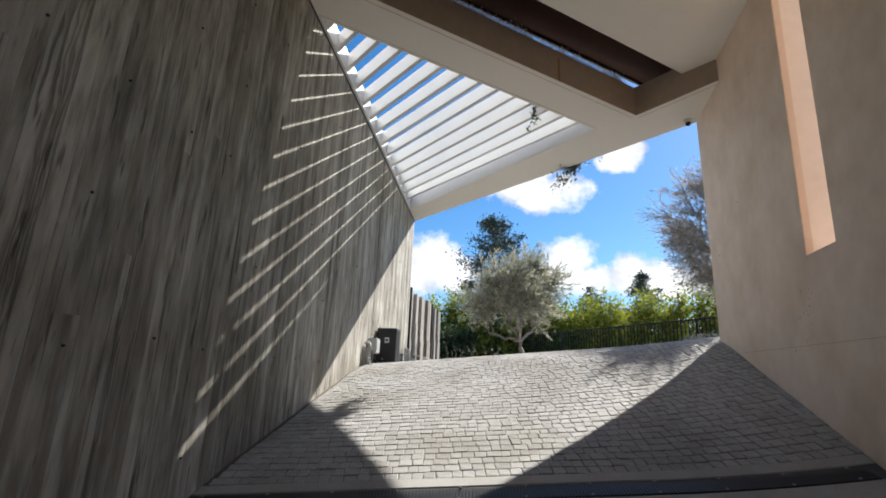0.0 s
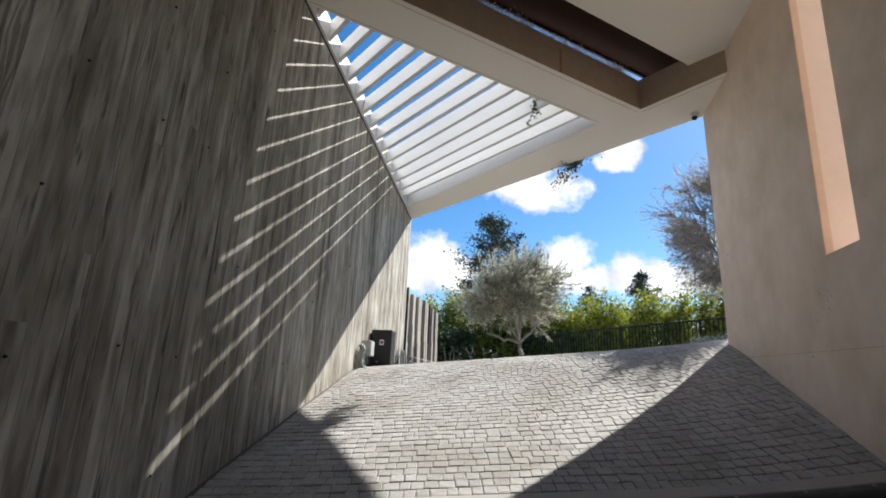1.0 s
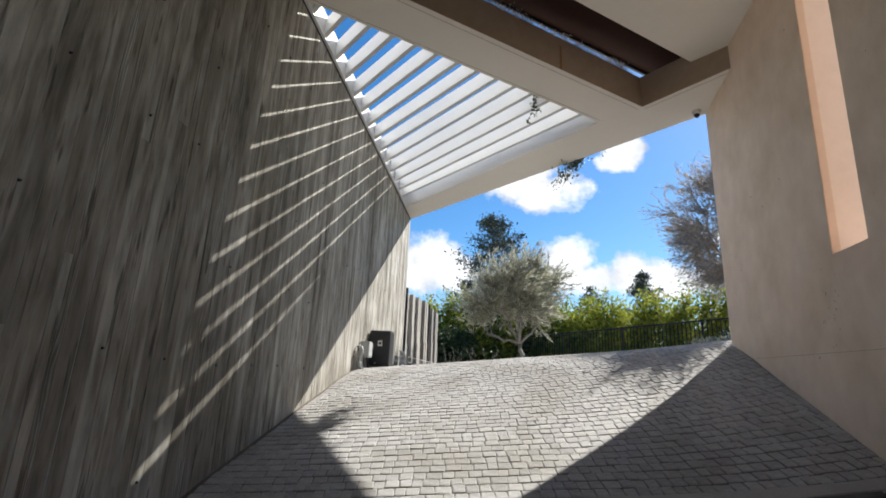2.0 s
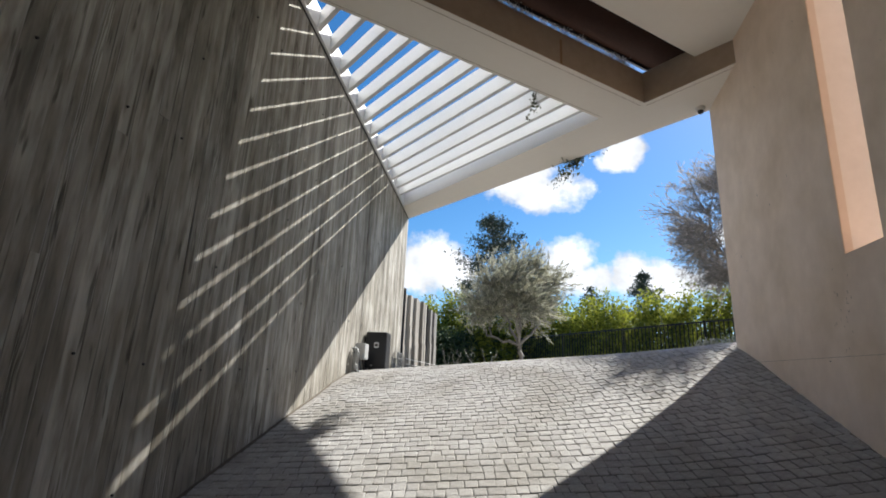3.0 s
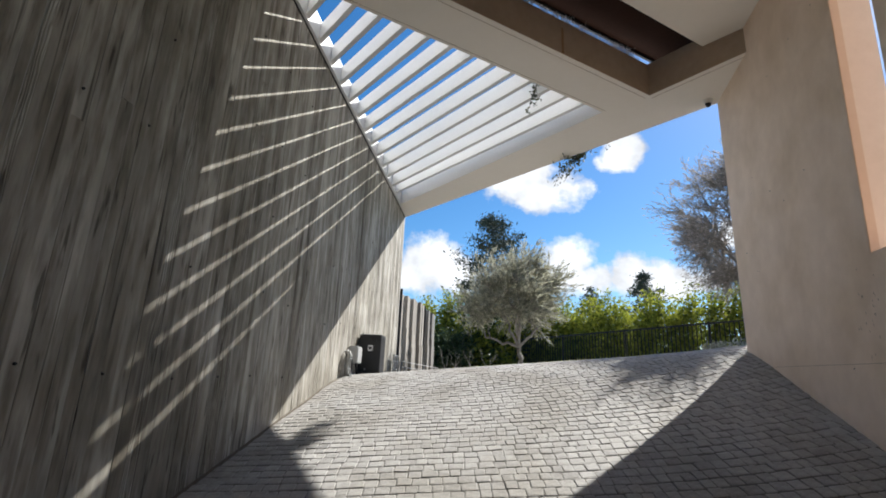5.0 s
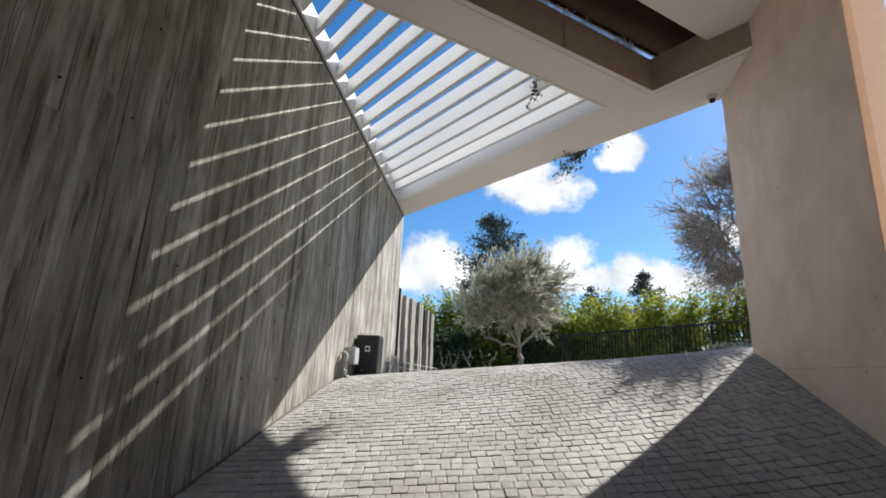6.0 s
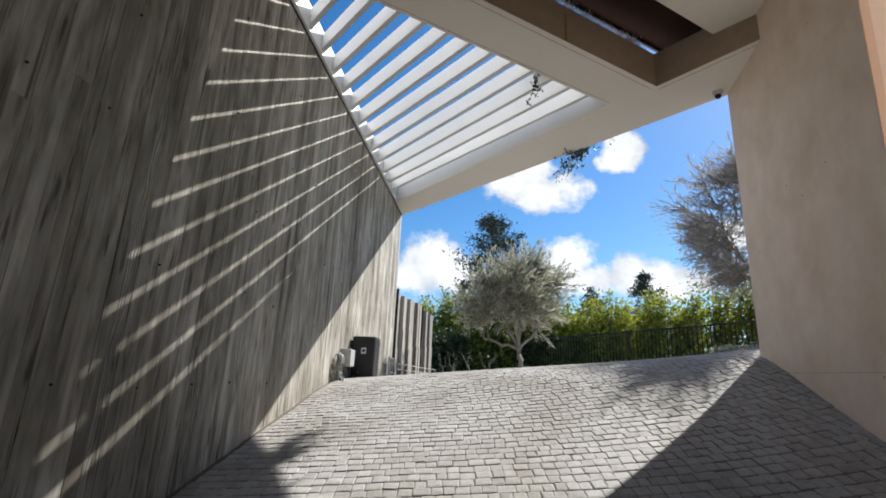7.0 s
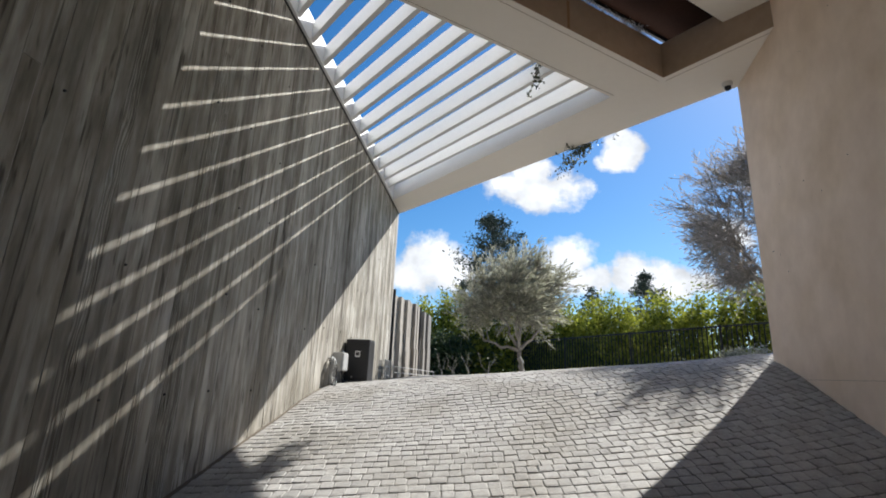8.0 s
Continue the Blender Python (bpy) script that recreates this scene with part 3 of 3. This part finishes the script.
    # planks past 14.6 have their shade in the wood colour
    for z0, z1, dx in ((g - 0.05, split_at, 0.015), (split_at + 0.004, top, 0.0)):
        part("plank", box(fx - 0.15 + dx, fx + 0.02 + dx, fy, fy + w, z0, z1), WOOD_SHADED if fy > 14.6 else WOOD, fence, bevel=0.005)
    fy += w + 0.006
    i += 1
for zz in (2.5, 3.4):
    part("rail", box(-2.62, -2.55, 12.3, 17.0, zz, zz + 0.09), WOOD, fence)
# added dark uprights that stand in for the dark gaps in the fence
for yy in (12.16, 14.8):
    part("post", box(-2.48 + 0.05 * (yy - 12.4), -2.40 + 0.05 * (yy - 12.4), yy, yy + 0.03, ground_z(-2.4, yy) - 0.1, 3.95), GRATE, fence, "dark strip for the gap beside the planks")
rack = tagged(put("pipe_stand", None), "low pale metal pipe stand at the foot of the plank fence", "pipe stand")
gr = ground_z(-2.1, 11.6)
for yy in (11.45, 11.62, 11.8):
    part("upright", rod([(-2.36, yy, gr - 0.02), (-2.36, yy, gr + 0.36)], [0.018, 0.018]), GREY_BOX, rack)
for zz in (0.05, 0.22, 0.34):
    part("crossbar", rod([(-2.36, 11.42, gr + zz), (-2.36, 11.83, gr + zz)], [0.014, 0.014]), GREY_BOX, rack)
lowrail = tagged(put("gate_track", None), "low pale steel gate rail along the plank fence", "gate rail")
for zz in (0.12, 0.24):
    part("bar", rod([(-2.28, 11.9, gr + zz), (-2.1, 16.5, gr + zz + 0.03)], [0.012, 0.012]), STEEL, lowrail)
for yy in (12.2, 13.3, 14.4, 15.5, 16.4):
    part("post", rod([(-2.28 + 0.04 * (yy - 11.9), yy, gr - 0.02), (-2.28 + 0.04 * (yy - 11.9), yy, gr + 0.27)], [0.014, 0.014]), STEEL, lowrail)

# ---- black picket railing ----
railing = tagged(put("picket_railing", None), "black metal picket railing in front of the hedge", "railing")
R0, R1 = Vector((6.3, 11.55)), Vector((-1.2, 21.2))
rl = (R1 - R0).length
pk = bmesh.new()
box(-0.009, 0.009, -0.009, 0.009, 0, 1.18, pk)
pk_me = bpy.data.meshes.new("picket")
pk.to_mesh(pk_me)
pk.free()
pk_me.materials.append(BLACK)
for i in range(int(rl / 0.115)):
    p = R0 + (R1 - R0) * (i * 0.115 / rl)
    put("picket", pk_me, railing, m=pose(p.x, p.y, 2.28, 0, 0, 38))
turn = math.degrees(math.atan2(R1.y - R0.y, R1.x - R0.x))
for zz, name in ((3.46, "top_rail"), (2.42, "bottom_rail")):
    ob = part(name, box(0, rl, -0.02, 0.02, zz, zz + 0.035), BLACK, railing)
    ob.matrix_basis = pose(R0.x, R0.y, 0, 0, 0, turn)
for i in range(6):
    p = R0 + (R1 - R0) * (i / 5)
    part("post", box(p.x - 0.018, p.x + 0.018, p.y - 0.018, p.y + 0.018, 2.1, 3.52), BLACK, railing)


# ---- plants ----
def leaf_cloud(points, size, slim, seed, droop=0.0, wind=0.0, ways=None):
    """Small folded leaves at given points, turned at random."""
    r = np.random.default_rng(seed)
    p = np.asarray(points)
    k = len(p)
    d = r.normal(size=(k, 3))
    d[:, 2] -= droop
    d[:, 0] += wind
    if ways is not None:
        d = d * 0.5 + np.asarray(ways) * 1.3
    d /= np.linalg.norm(d, axis=1)[:, None]
    s = np.cross(d, r.normal(size=(k, 3)))
    s /= np.linalg.norm(s, axis=1)[:, None]
    nrm = np.cross(d, s)
    ln = size * r.uniform(0.6, 1.35, (k, 1))
    v = np.empty((k, 4, 3))
    v[:, 0] = p
    v[:, 1] = p + d * ln * 0.5 + s * ln * slim + nrm * ln * 0.08
    v[:, 2] = p + d * ln
    v[:, 3] = p + d * ln * 0.5 - s * ln * slim + nrm * ln * 0.08
    base = np.arange(k)[:, None] * 4
    f = np.concatenate([base + np.array([[0, 1, 2]]), base + np.array([[0, 2, 3]])])
    return v.reshape(-1, 3).tolist(), f.tolist()


def leaves(name, points, size, slim, seed, mat, parent, droop=0.0, wind=0.0, ways=None):
    v, f = leaf_cloud(points, size, slim, seed, droop, wind, ways)
    return put(name, mesh_of(name, v, f, mat), parent)


def crooked(a, b, seed, bend=0.12, steps=6):
    r = random.Random(seed)
    a, b = Vector(a), Vector(b)
    ln = (b - a).length
    return [a.lerp(b, i / steps) + Vector([r.uniform(-1, 1) * bend * ln * math.sin(math.pi * i / steps) for _ in range(3)]) for i in range(steps + 1)]


def olive_tree(name, label, foot, fork, centre, reach, limbs, twigs, leaf_n, leaf_size, mat, seed, up=0.5, trunk_r=0.07, gap=0.3, low=-0.25, wind=0.9, mains=(), long=0.75, thick=1.0):
    """Trunk, limbs and twigs that carry their leaves along their outer half."""
    r = random.Random(seed)
    tree = tagged(put(name, None), label, "tree")
    part("trunk", rod(crooked(foot, fork, seed, 0.06), [trunk_r * (1.3 - 0.09 * i) for i in range(7)], 9), BARK, tree, smooth=True)
    pts, ways, forks = [], [], []
    for i, m in enumerate(mains):
        line = crooked(fork, Vector(fork) + Vector(m), seed * 13 + i, 0.07, 6)
        part("main_limb", rod(line, [trunk_r * (0.72 - 0.06 * k) for k in range(7)], 7), BARK, tree, smooth=True)
        forks += line[3:]
    for i in range(limbs):
        wood = bmesh.new()
        a = i * 2.4 + r.uniform(-0.3, 0.3)
        e = r.uniform(low, 1.0)
        rad = math.sqrt(max(0.0, 1 - e * e)) * r.uniform(0.45, 0.85)
        tip = Vector((centre[0] + reach[0] * rad * math.cos(a), centre[1] + reach[1] * rad * math.sin(a), centre[2] + reach[2] * e * 0.72))
        start = min(forks, key=lambda p: (p - tip).length + r.uniform(0, 0.35)) if forks else fork
        line = crooked(start, tip, seed * 31 + i, 0.1, 7)
        rod(line, [trunk_r * ((0.36 if forks else 0.62) - (0.043 if forks else 0.075) * k) for k in range(8)], 6, wood)
        for j in range(twigs):
            b = line[r.randint(4, 7)]
            out = Vector(((b.x - centre[0]) / reach[0], (b.y - centre[1]) / reach[1], (b.z - centre[2]) / reach[2] * 0.6 + up)) + Vector([r.gauss(0, 0.55) for _ in range(3)])
            t = b + out.normalized() * r.uniform(0.25, 0.75) * min(reach) * long
            tw = crooked(b, t, seed * 97 + i * 50 + j, 0.1, 4)
            rod(tw, [thick * v for v in (0.010, 0.008, 0.006, 0.0045, 0.003)], 4, wood)
            if r.random() < gap * 0.35:
                continue
            for _ in range(leaf_n):
                q = r.uniform(0.15, 1.05)
                s0 = tw[min(3, int(q * 4))].lerp(tw[min(4, int(q * 4) + 1)], (q * 4) % 1)
                pts.append(s0 + Vector([r.gauss(0, 0.04) for _ in range(3)]))
                ways.append((t - b).normalized())
        part("limb", wood, BARK, tree)
    leaves("crown", pts, leaf_size, 0.085, seed, mat, tree, -0.5, wind, ways)
    return tree


g0 = ground_z(0.3, 13.6)
olive_tree("olive_tree", "silvery green olive tree with a forked grey trunk", (0.40, 13.6, g0 - 0.05), (0.33, 13.55, g0 + 0.50), (0.14, 13.55, 4.10), (1.30, 1.2, 1.42), 46, 19, 24, 0.135, OLIVE, 11, up=0.5, wind=1.0, low=-0.6, trunk_r=0.062, long=0.92, gap=0.5, thick=1.4,
           mains=((-0.85, 0.1, 0.22), (-0.42, -0.25, 0.80), (0.52, 0.05, 0.55), (0.08, 0.3, 0.95), (-0.1, -0.45, 0.6), (0.12, -0.1, 1.35)))
olive_tree("wispy_tree", "tall wispy grey-leaved tree beside the beige wall", (5.66, 11.52, 2.15), (5.5, 11.52, 3.42), (5.11, 11.47, 5.2), (1.77, 1.3, 2.15), 58, 34, 16, 0.10, DRYLEAF, 23, wind=-0.7, up=0.15, trunk_r=0.07, gap=0.6, low=-0.8,
           mains=((-0.35, 0.1, 1.3), (-0.7, -0.15, 0.7), (0.1, 0.3, 1.9), (0.45, 0.0, 1.0), (-0.9, 0.2, 1.5), (-0.25, -0.3, 0.15), (-0.1, 0.15, 0.8), (0.1, 0.2, 0.4), (0.0, -0.2, 2.5)), long=0.85)


def hedge(name, label, stops, width, height, density, size, seed, mat):
    """A hedge of upright shrubs, each with an uneven top, along a line."""
    r = random.Random(seed)
    ob = tagged(put(name, None), label, "hedge")
    a, b = Vector(stops[0]), Vector(stops[1])
    ln = (b - a).length
    k = int(ln / 0.62)
    for i in range(k):
        c = a.lerp(b, (i + 0.5) / k) + Vector((r.uniform(-0.15, 0.15), r.uniform(-0.15, 0.15)))
        h = height * r.uniform(0.84, 1.1)
        z0 = 2.15
        stem = bmesh.new()
        pts = []
        for j in range(7):
            tip = Vector((c.x + r.uniform(-0.42, 0.42), c.y + r.uniform(-0.4, 0.4) * width, z0 + h * r.uniform(0.7, 1.05)))
            line = crooked((c.x, c.y, z0), tip, seed * 100 + i * 9 + j, 0.05, 6)
            rod(line, [0.02, 0.017, 0.014, 0.011, 0.008, 0.006, 0.004], 5, stem)
            for _ in range(density):
                q = r.uniform(0.02, 1.05)
                n0 = min(5, int(q * 6))
                s0 = line[n0].lerp(line[n0 + 1], q * 6 - n0)
                sp = 0.25 * (1.1 - 0.55 * q) + 0.12 * max(0.0, 0.35 - q)
                pts.append(s0 + Vector((r.gauss(0, sp), r.gauss(0, sp), r.gauss(0, 0.1))))
        shrub = part("stem", stem, BARK, ob)
        leaves("shrub", pts, size, 0.27, seed * 7 + i, mat, ob)
    return ob


hedge("hedge", "bright green leafy hedge behind the black railing", ((7.5, 11.6), (1.6, 19.4)), 1.0, 2.35, 460, 0.105, 3, LEAF)
hedge("back_hedge", "shaded green shrubs closing the garden edge", ((4.5, 18.6), (-6.5, 21.2)), 1.1, 2.3, 300, 0.14, 8, LEAF)
# dark leaves carry the shade behind the olive tree
hedge("tall_hedge", "dense green hedge with shade in its leaf colour behind the olive tree", ((1.8, 19.6), (-1.6, 19.8)), 1.1, 2.75, 440, 0.115, 5, LEAF_SHADED)
hedge("tall_shrub", "bright green leafy shrubs behind the plank fence", ((-1.7, 20.4), (-3.6, 20.4)), 1.0, 3.15, 420, 0.12, 12, LEAF)
# added low hedge whose leaf colour fills in the shaded strip by the fence
hedge("low_hedge", "added low green shrubs with shade in their leaf colour beside the plank fence", ((-1.5, 19.3), (-5.0, 18.9)), 1.0, 1.6, 380, 0.11, 6, LEAF_SHADED)


def conifer(name, label, foot, top, spread, seed, n=3600, size=0.5, boughs=80, fall=0.8):
    """A far pine: trunk, tiers of boughs, needles in tufts."""
    r = random.Random(seed)
    tree = tagged(put(name, None), label, "tree")
    h = top - foot[2]
    part("trunk", rod([(foot[0], foot[1], foot[2]), (foot[0], foot[1], top)], [0.35, 0.05], 7), BARK, tree)
    wood = bmesh.new()
    tufts = []
    for i in range(boughs):
        q = r.random() ** 0.8
        z = foot[2] + h * (0.28 + 0.72 * q)
        a = r.uniform(0, math.tau)
        ln = spread * (1.04 - q) ** fall * r.uniform(0.45, 1.05)
        tip = Vector((foot[0] + ln * math.cos(a), foot[1] + ln * math.sin(a), z + ln * 0.22))
        rod([(foot[0], foot[1], z), tip], [0.07, 0.02], 4, wood)
        for _ in range(3):
            tufts.append((Vector((foot[0], foot[1], z)).lerp(tip, r.uniform(0.5, 1.05)), r.uniform(0.3, 0.7) * spread * 0.125))
    part("bough_frame", wood, BARK, tree)
    pts = []
    for _ in range(n):
        c, s = r.choice(tufts)
        pts.append(c + Vector((r.gauss(0, s), r.gauss(0, s), r.gauss(0, s * 0.55))))
    leaves("crown", pts, size, 0.2, seed, PINE, tree)


conifer("pine_tree", "tall dark pine rising behind the olive tree", (-1.9, 60, 2), 22.3, 7.8, 41, 7000, 0.38, 105, 0.68)
conifer("pine_tree", "distant dark pine above the hedge", (15.7, 60, 2), 15.2, 4.9, 43, 3600, 0.36)
conifer("pine_tree", "distant thin pine above the hedge", (10.0, 62, 2), 14.2, 3.2, 47, 1300, 0.4)


def hanging(name, label, start, drops, size, slim, mat, seed, per=26, spread=0.035):
    """Trailing stems with leaves."""
    r = random.Random(seed)
    ob = tagged(put(name, None), label, "trailing plant")
    stems, pts = bmesh.new(), []
    for k, (dx, dy, dz) in enumerate(drops):
        a = Vector(start) + Vector((r.uniform(-0.03, 0.03), r.uniform(-0.03, 0.03), 0))
        line = crooked(a, a + Vector((dx, dy, dz)), seed + k, 0.1, 6)
        rod(line, [0.005, 0.0045, 0.004, 0.0035, 0.003, 0.0025, 0.002], 5, stems)
        for _ in range(per):
            q = r.uniform(0.1, 1) * 5.99
            pts.append(line[int(q)].lerp(line[int(q) + 1], q % 1) + Vector([r.gauss(0, spread) for _ in range(3)]))
    part("stem", stems, BARK, ob)
    leaves("foliage", pts, size, slim, seed, mat, ob, 0.4)
    return ob


hanging("trailing_vine", "dark vine sprig hanging through the white slats", (0.47, 7.235, 6.10), [(-0.05, 0.12, -0.34), (-0.13, 0.16, -0.42), (-0.08, 0.1, -0.25)], 0.05, 0.4, VINE, 5, 20, 0.02)
hanging("vine_runner", "leafy vine lying on top of the white slats", (0.40, 7.22, 6.29), [(0.10, 0.34, 0.0), (0.17, 0.44, -0.01), (-0.05, 0.25, 0.01)], 0.06, 0.4, VINE, 15, 45, 0.03)
hanging("trailing_bush", "grey-green foliage spilling over the roof edge", (1.42, 9.28, 6.25), [(-0.1, 0.1, -0.35), (-0.25, 0.12, -0.5), (-0.42, 0.15, -0.68), (-0.3, 0.2, -0.62), (-0.15, 0.15, -0.55), (0.1, 0.1, -0.2), (-0.5, 0.2, -0.8), (-0.2, 0.1, -0.3)], 0.075, 0.2, VINE, 8, 95, 0.06)
hanging("trailing_sprig", "small dark sprig hanging from the roof edge", (1.78, 8.98, 6.15), [(0.0, 0.05, -0.24), (-0.05, 0.05, -0.3)], 0.05, 0.3, VINE, 9, 12, 0.02)
# dry planting along the roof edge above the roof light
r = random.Random(77)
ob = tagged(put("roof_planting", None), "dry straggling plants along the roof edge", "plants")
pts, twig = [], bmesh.new()
for k in range(330):
    q = r.uniform(0.28, 0.97)
    p = Vector(LIGHT_BACK).lerp(Vector(LIGHT_CORNER), q)
    z = roof_z(p.x, p.y) + 0.52
    p = Vector((p.x - 0.012, p.y + 0.016, z - 0.01))
    tip = p + Vector((r.uniform(-0.06, 0.06), r.uniform(-0.06, 0.06), r.uniform(0.03, 0.12)))
    rod([p, tip], [0.003, 0.001], 4, twig)
    pts += [p.lerp(tip, r.random()) + Vector([r.gauss(0, 0.018) for _ in range(3)]) for _ in range(9)]
tagged(part("stem", twig, BARK, ob), kind="stuff")
leaves("foliage", pts, 0.032, 0.24, 78, DRYLEAF, ob)
# low silvery plants at the foot of the beige wall
for k, (px, py, ps) in enumerate(((3.2, 9.2, 0.11), (3.45, 9.35, 0.13), (3.75, 9.5, 0.15))):
    r = random.Random(60 + k)
    ob = tagged(put("ground_plant", None), "low silvery grey plant at the paving edge", "plant", group="plants at the paving edge")
    gz = ground_z(px, py)
    st = rod([(px, py, gz - 0.03), (px + 0.02, py, gz + ps * 0.5)], [0.012, 0.006], 5)
    part("stem", st, BARK, ob)
    leaves("foliage", [(px + r.gauss(0, ps * 0.6), py + r.gauss(0, ps * 0.5), gz + abs(r.gauss(0, ps * 0.45))) for _ in range(260)], 0.055, 0.22, 60 + k, OLIVE, ob)

for k, (px, py, ph) in enumerate(((-1.95, 17.3, 0.75), (-1.55, 16.9, 0.6), (-1.05, 16.6, 0.8), (-0.55, 16.2, 0.6))):
    r = random.Random(90 + k)
    ob = tagged(put("leggy_shrub", None), "thin pale-stemmed shrub in the shade of the hedge", "shrub", group="shrubs before the hedge")
    gz, pts, wood = ground_z(px, py), [], bmesh.new()
    for j in range(3):
        line = crooked((px, py, gz - 0.05), (px + r.uniform(-0.3, 0.3), py + r.uniform(-0.2, 0.2), gz + ph * r.uniform(0.6, 1.1)), 900 + 10 * k + j, 0.1, 5)
        rod(line, [0.010, 0.009, 0.008, 0.007, 0.006, 0.004], 5, wood)
        pts += [line[r.randint(2, 5)] + Vector([r.gauss(0, 0.06) for _ in range(3)]) for _ in range(26)]
    part("stem", wood, BARK, ob)
    leaves("foliage", pts[::3], 0.07, 0.25, 90 + k, VINE, ob)

# ---- security camera under the roof corner ----
security_camera = tagged(put("security_camera", None), "small white dome security camera under the roof corner", "security camera")
cx, cy = 2.93, 7.72
cz = roof_z(cx, cy)
bm = bmesh.new()
bmesh.ops.create_cone(bm, cap_ends=True, segments=20, radius1=0.058, radius2=0.068, depth=0.055, matrix=Matrix.Translation((cx, cy, cz - 0.0275)))
mount = part("mount", bm, WHITE, security_camera)
bm = bmesh.new()
bmesh.ops.create_uvsphere(bm, u_segments=18, v_segments=12, radius=0.042, matrix=Matrix.Translation((cx, cy, cz - 0.07)))
part("lens_ball", bm, BLACK, mount, "black glossy lens ball", smooth=True)

# ---- cobbles ----
rng = random.Random(21)


def stone_shape(w, d, r):
    """A tumbled cobble: rounded uneven corners, worn top edge."""
    j = lambda s: r.uniform(-s, s)
    out = []
    for sx, sy in ((-1, -1), (1, -1), (1, 1), (-1, 1)):
        x, y, c = sx * (w / 2 - 0.001) + j(0.004), sy * d / 2 + j(0.003), r.uniform(0.004, 0.013)
        near_x, near_y = (x, y - sy * c), (x - sx * c, y)
        out += [near_x, near_y] if sx * sy > 0 else [near_y, near_x]
    k = len(out)
    vs = [(x, y, -0.03) for x, y in out] + [(x, y, -0.0028 + j(0.0008)) for x, y in out]
    vs += [(x * 0.98, y * 0.94, -0.0005 + j(0.001)) for x, y in out] + [(x * 0.84, y * 0.68, 0.002 + j(0.0015)) for x, y in out]
    fs = []
    for n in range(3):
        for i in range(k):
            fs.append((n * k + i, n * k + (i + 1) % k, n * k + k + (i + 1) % k, n * k + k + i))
    return vs, fs + [tuple(range(3 * k, 4 * k))]


WIDTHS = (0.085, 0.095, 0.105, 0.115, 0.13)
ROW = 0.110
SHARED = {(w, k): mesh_of("cobble", *stone_shape(w - 0.001, ROW * 1.045 - 0.010, rng), COBBLE) for w in WIDTHS for k in range(4)}
near_count, all_v, all_f = 0, [], []
row = 0
yrow = 4.408 + ROW / 2
while yrow < 10.9:
    pitch = float(np.interp(yrow, [4.9, 6.2, 8.0], [0.110, 0.092, 0.078]))
    slim = float(np.interp(yrow, [4.9, 6.2, 8.0], [1.06, 0.95, 0.86]))
    x = LEFT + 0.025 + rng.uniform(0, 0.012)
    end = wall_x(7) + 0.2 if yrow < 7.0 else 5.2
    while x < end - 0.04:
        near = near_count < 300 and yrow > 4.4
        w = rng.choice(WIDTHS)
        shape = w
        w *= 1.0 if near else slim
        xc = x + w / 2
        x += w
        yc = row_y(xc, yrow) + rng.uniform(-0.005, 0.005) + 0.012 * math.sin(xc * 2.3 + yrow * 1.7)
        if yc > 10.4 or xc - w / 2 < LEFT - 0.06 or (xc + w / 2 > wall_x(yc) + 0.13 and yc < 7.78):
            continue
        z = ground_z(xc, yc) + rng.uniform(-0.003, 0.003)
        e = 0.05
        nx, ny = -(ground_z(xc + e, yc) - ground_z(xc - e, yc)) / (2 * e), -(ground_z(xc, yc + e) - ground_z(xc, yc - e)) / (2 * e)
        up = Vector((nx + rng.gauss(0, 0.012), ny + rng.gauss(0, 0.012), 1)).normalized()
        lean = TILT_ROW + 2 * bow(yrow) * xc + rng.gauss(0, 0.025)
        ax = Vector((1, lean, -(nx + ny * lean)))
        ax = (ax - up * ax.dot(up)).normalized()
        ay = up.cross(ax)
        m = Matrix(((ax.x, ay.x, up.x, xc), (ax.y, ay.y, up.y, yc), (ax.z, ay.z, up.z, z), (0, 0, 0, 1)))
        if near:
            put("cobble", SHARED[(shape, rng.randrange(4))], pavement, m=m @ Matrix.Diagonal((1, 1 + 0.012 * xc * xc, 1, 1)))
            near_count += 1
        else:
            steep = math.sqrt(1 + ny * ny)
            vs, fs = stone_shape(w, pitch * steep * (1 + (0.012 * xc * xc if yrow < 6.9 else 0)) - rng.uniform(0.004, 0.013), rng)
            n = len(all_v)
            all_v += [m @ Vector(v) for v in vs]
            all_f += [tuple(n + i for i in f) for f in fs]
    yrow += (pitch + float(np.interp(yrow + pitch, [4.9, 6.2, 8.0], [0.110, 0.092, 0.078]))) / 2
    row += 1
# dark open joints along the feet of the walls
for name, x_of, wide, y0, y1 in (("joint_left", lambda y: LEFT - 0.01, 0.036, 3.6, 12.0), ("joint_right", lambda y: wall_x(y) - 0.014, 0.02, 4.2, 7.75)):
    vs, fs = [], []
    for i in range(41):
        yy = y0 + (y1 - y0) * i / 40
        vs += [(x_of(yy), yy, ground_z(x_of(yy), yy) + 0.001), (x_of(yy) + wide, yy, ground_z(x_of(yy), yy) - 0.002)]
        if i:
            fs.append((2 * i - 2, 2 * i - 1, 2 * i + 1, 2 * i))
    put("edge_joint", mesh_of("edge_joint", vs, fs, EARTH), pavement)
tagged(put("laid_cobbles", mesh_of("laid_cobbles", all_v, all_f, COBBLE_FAR), pavement), kind="stuff")
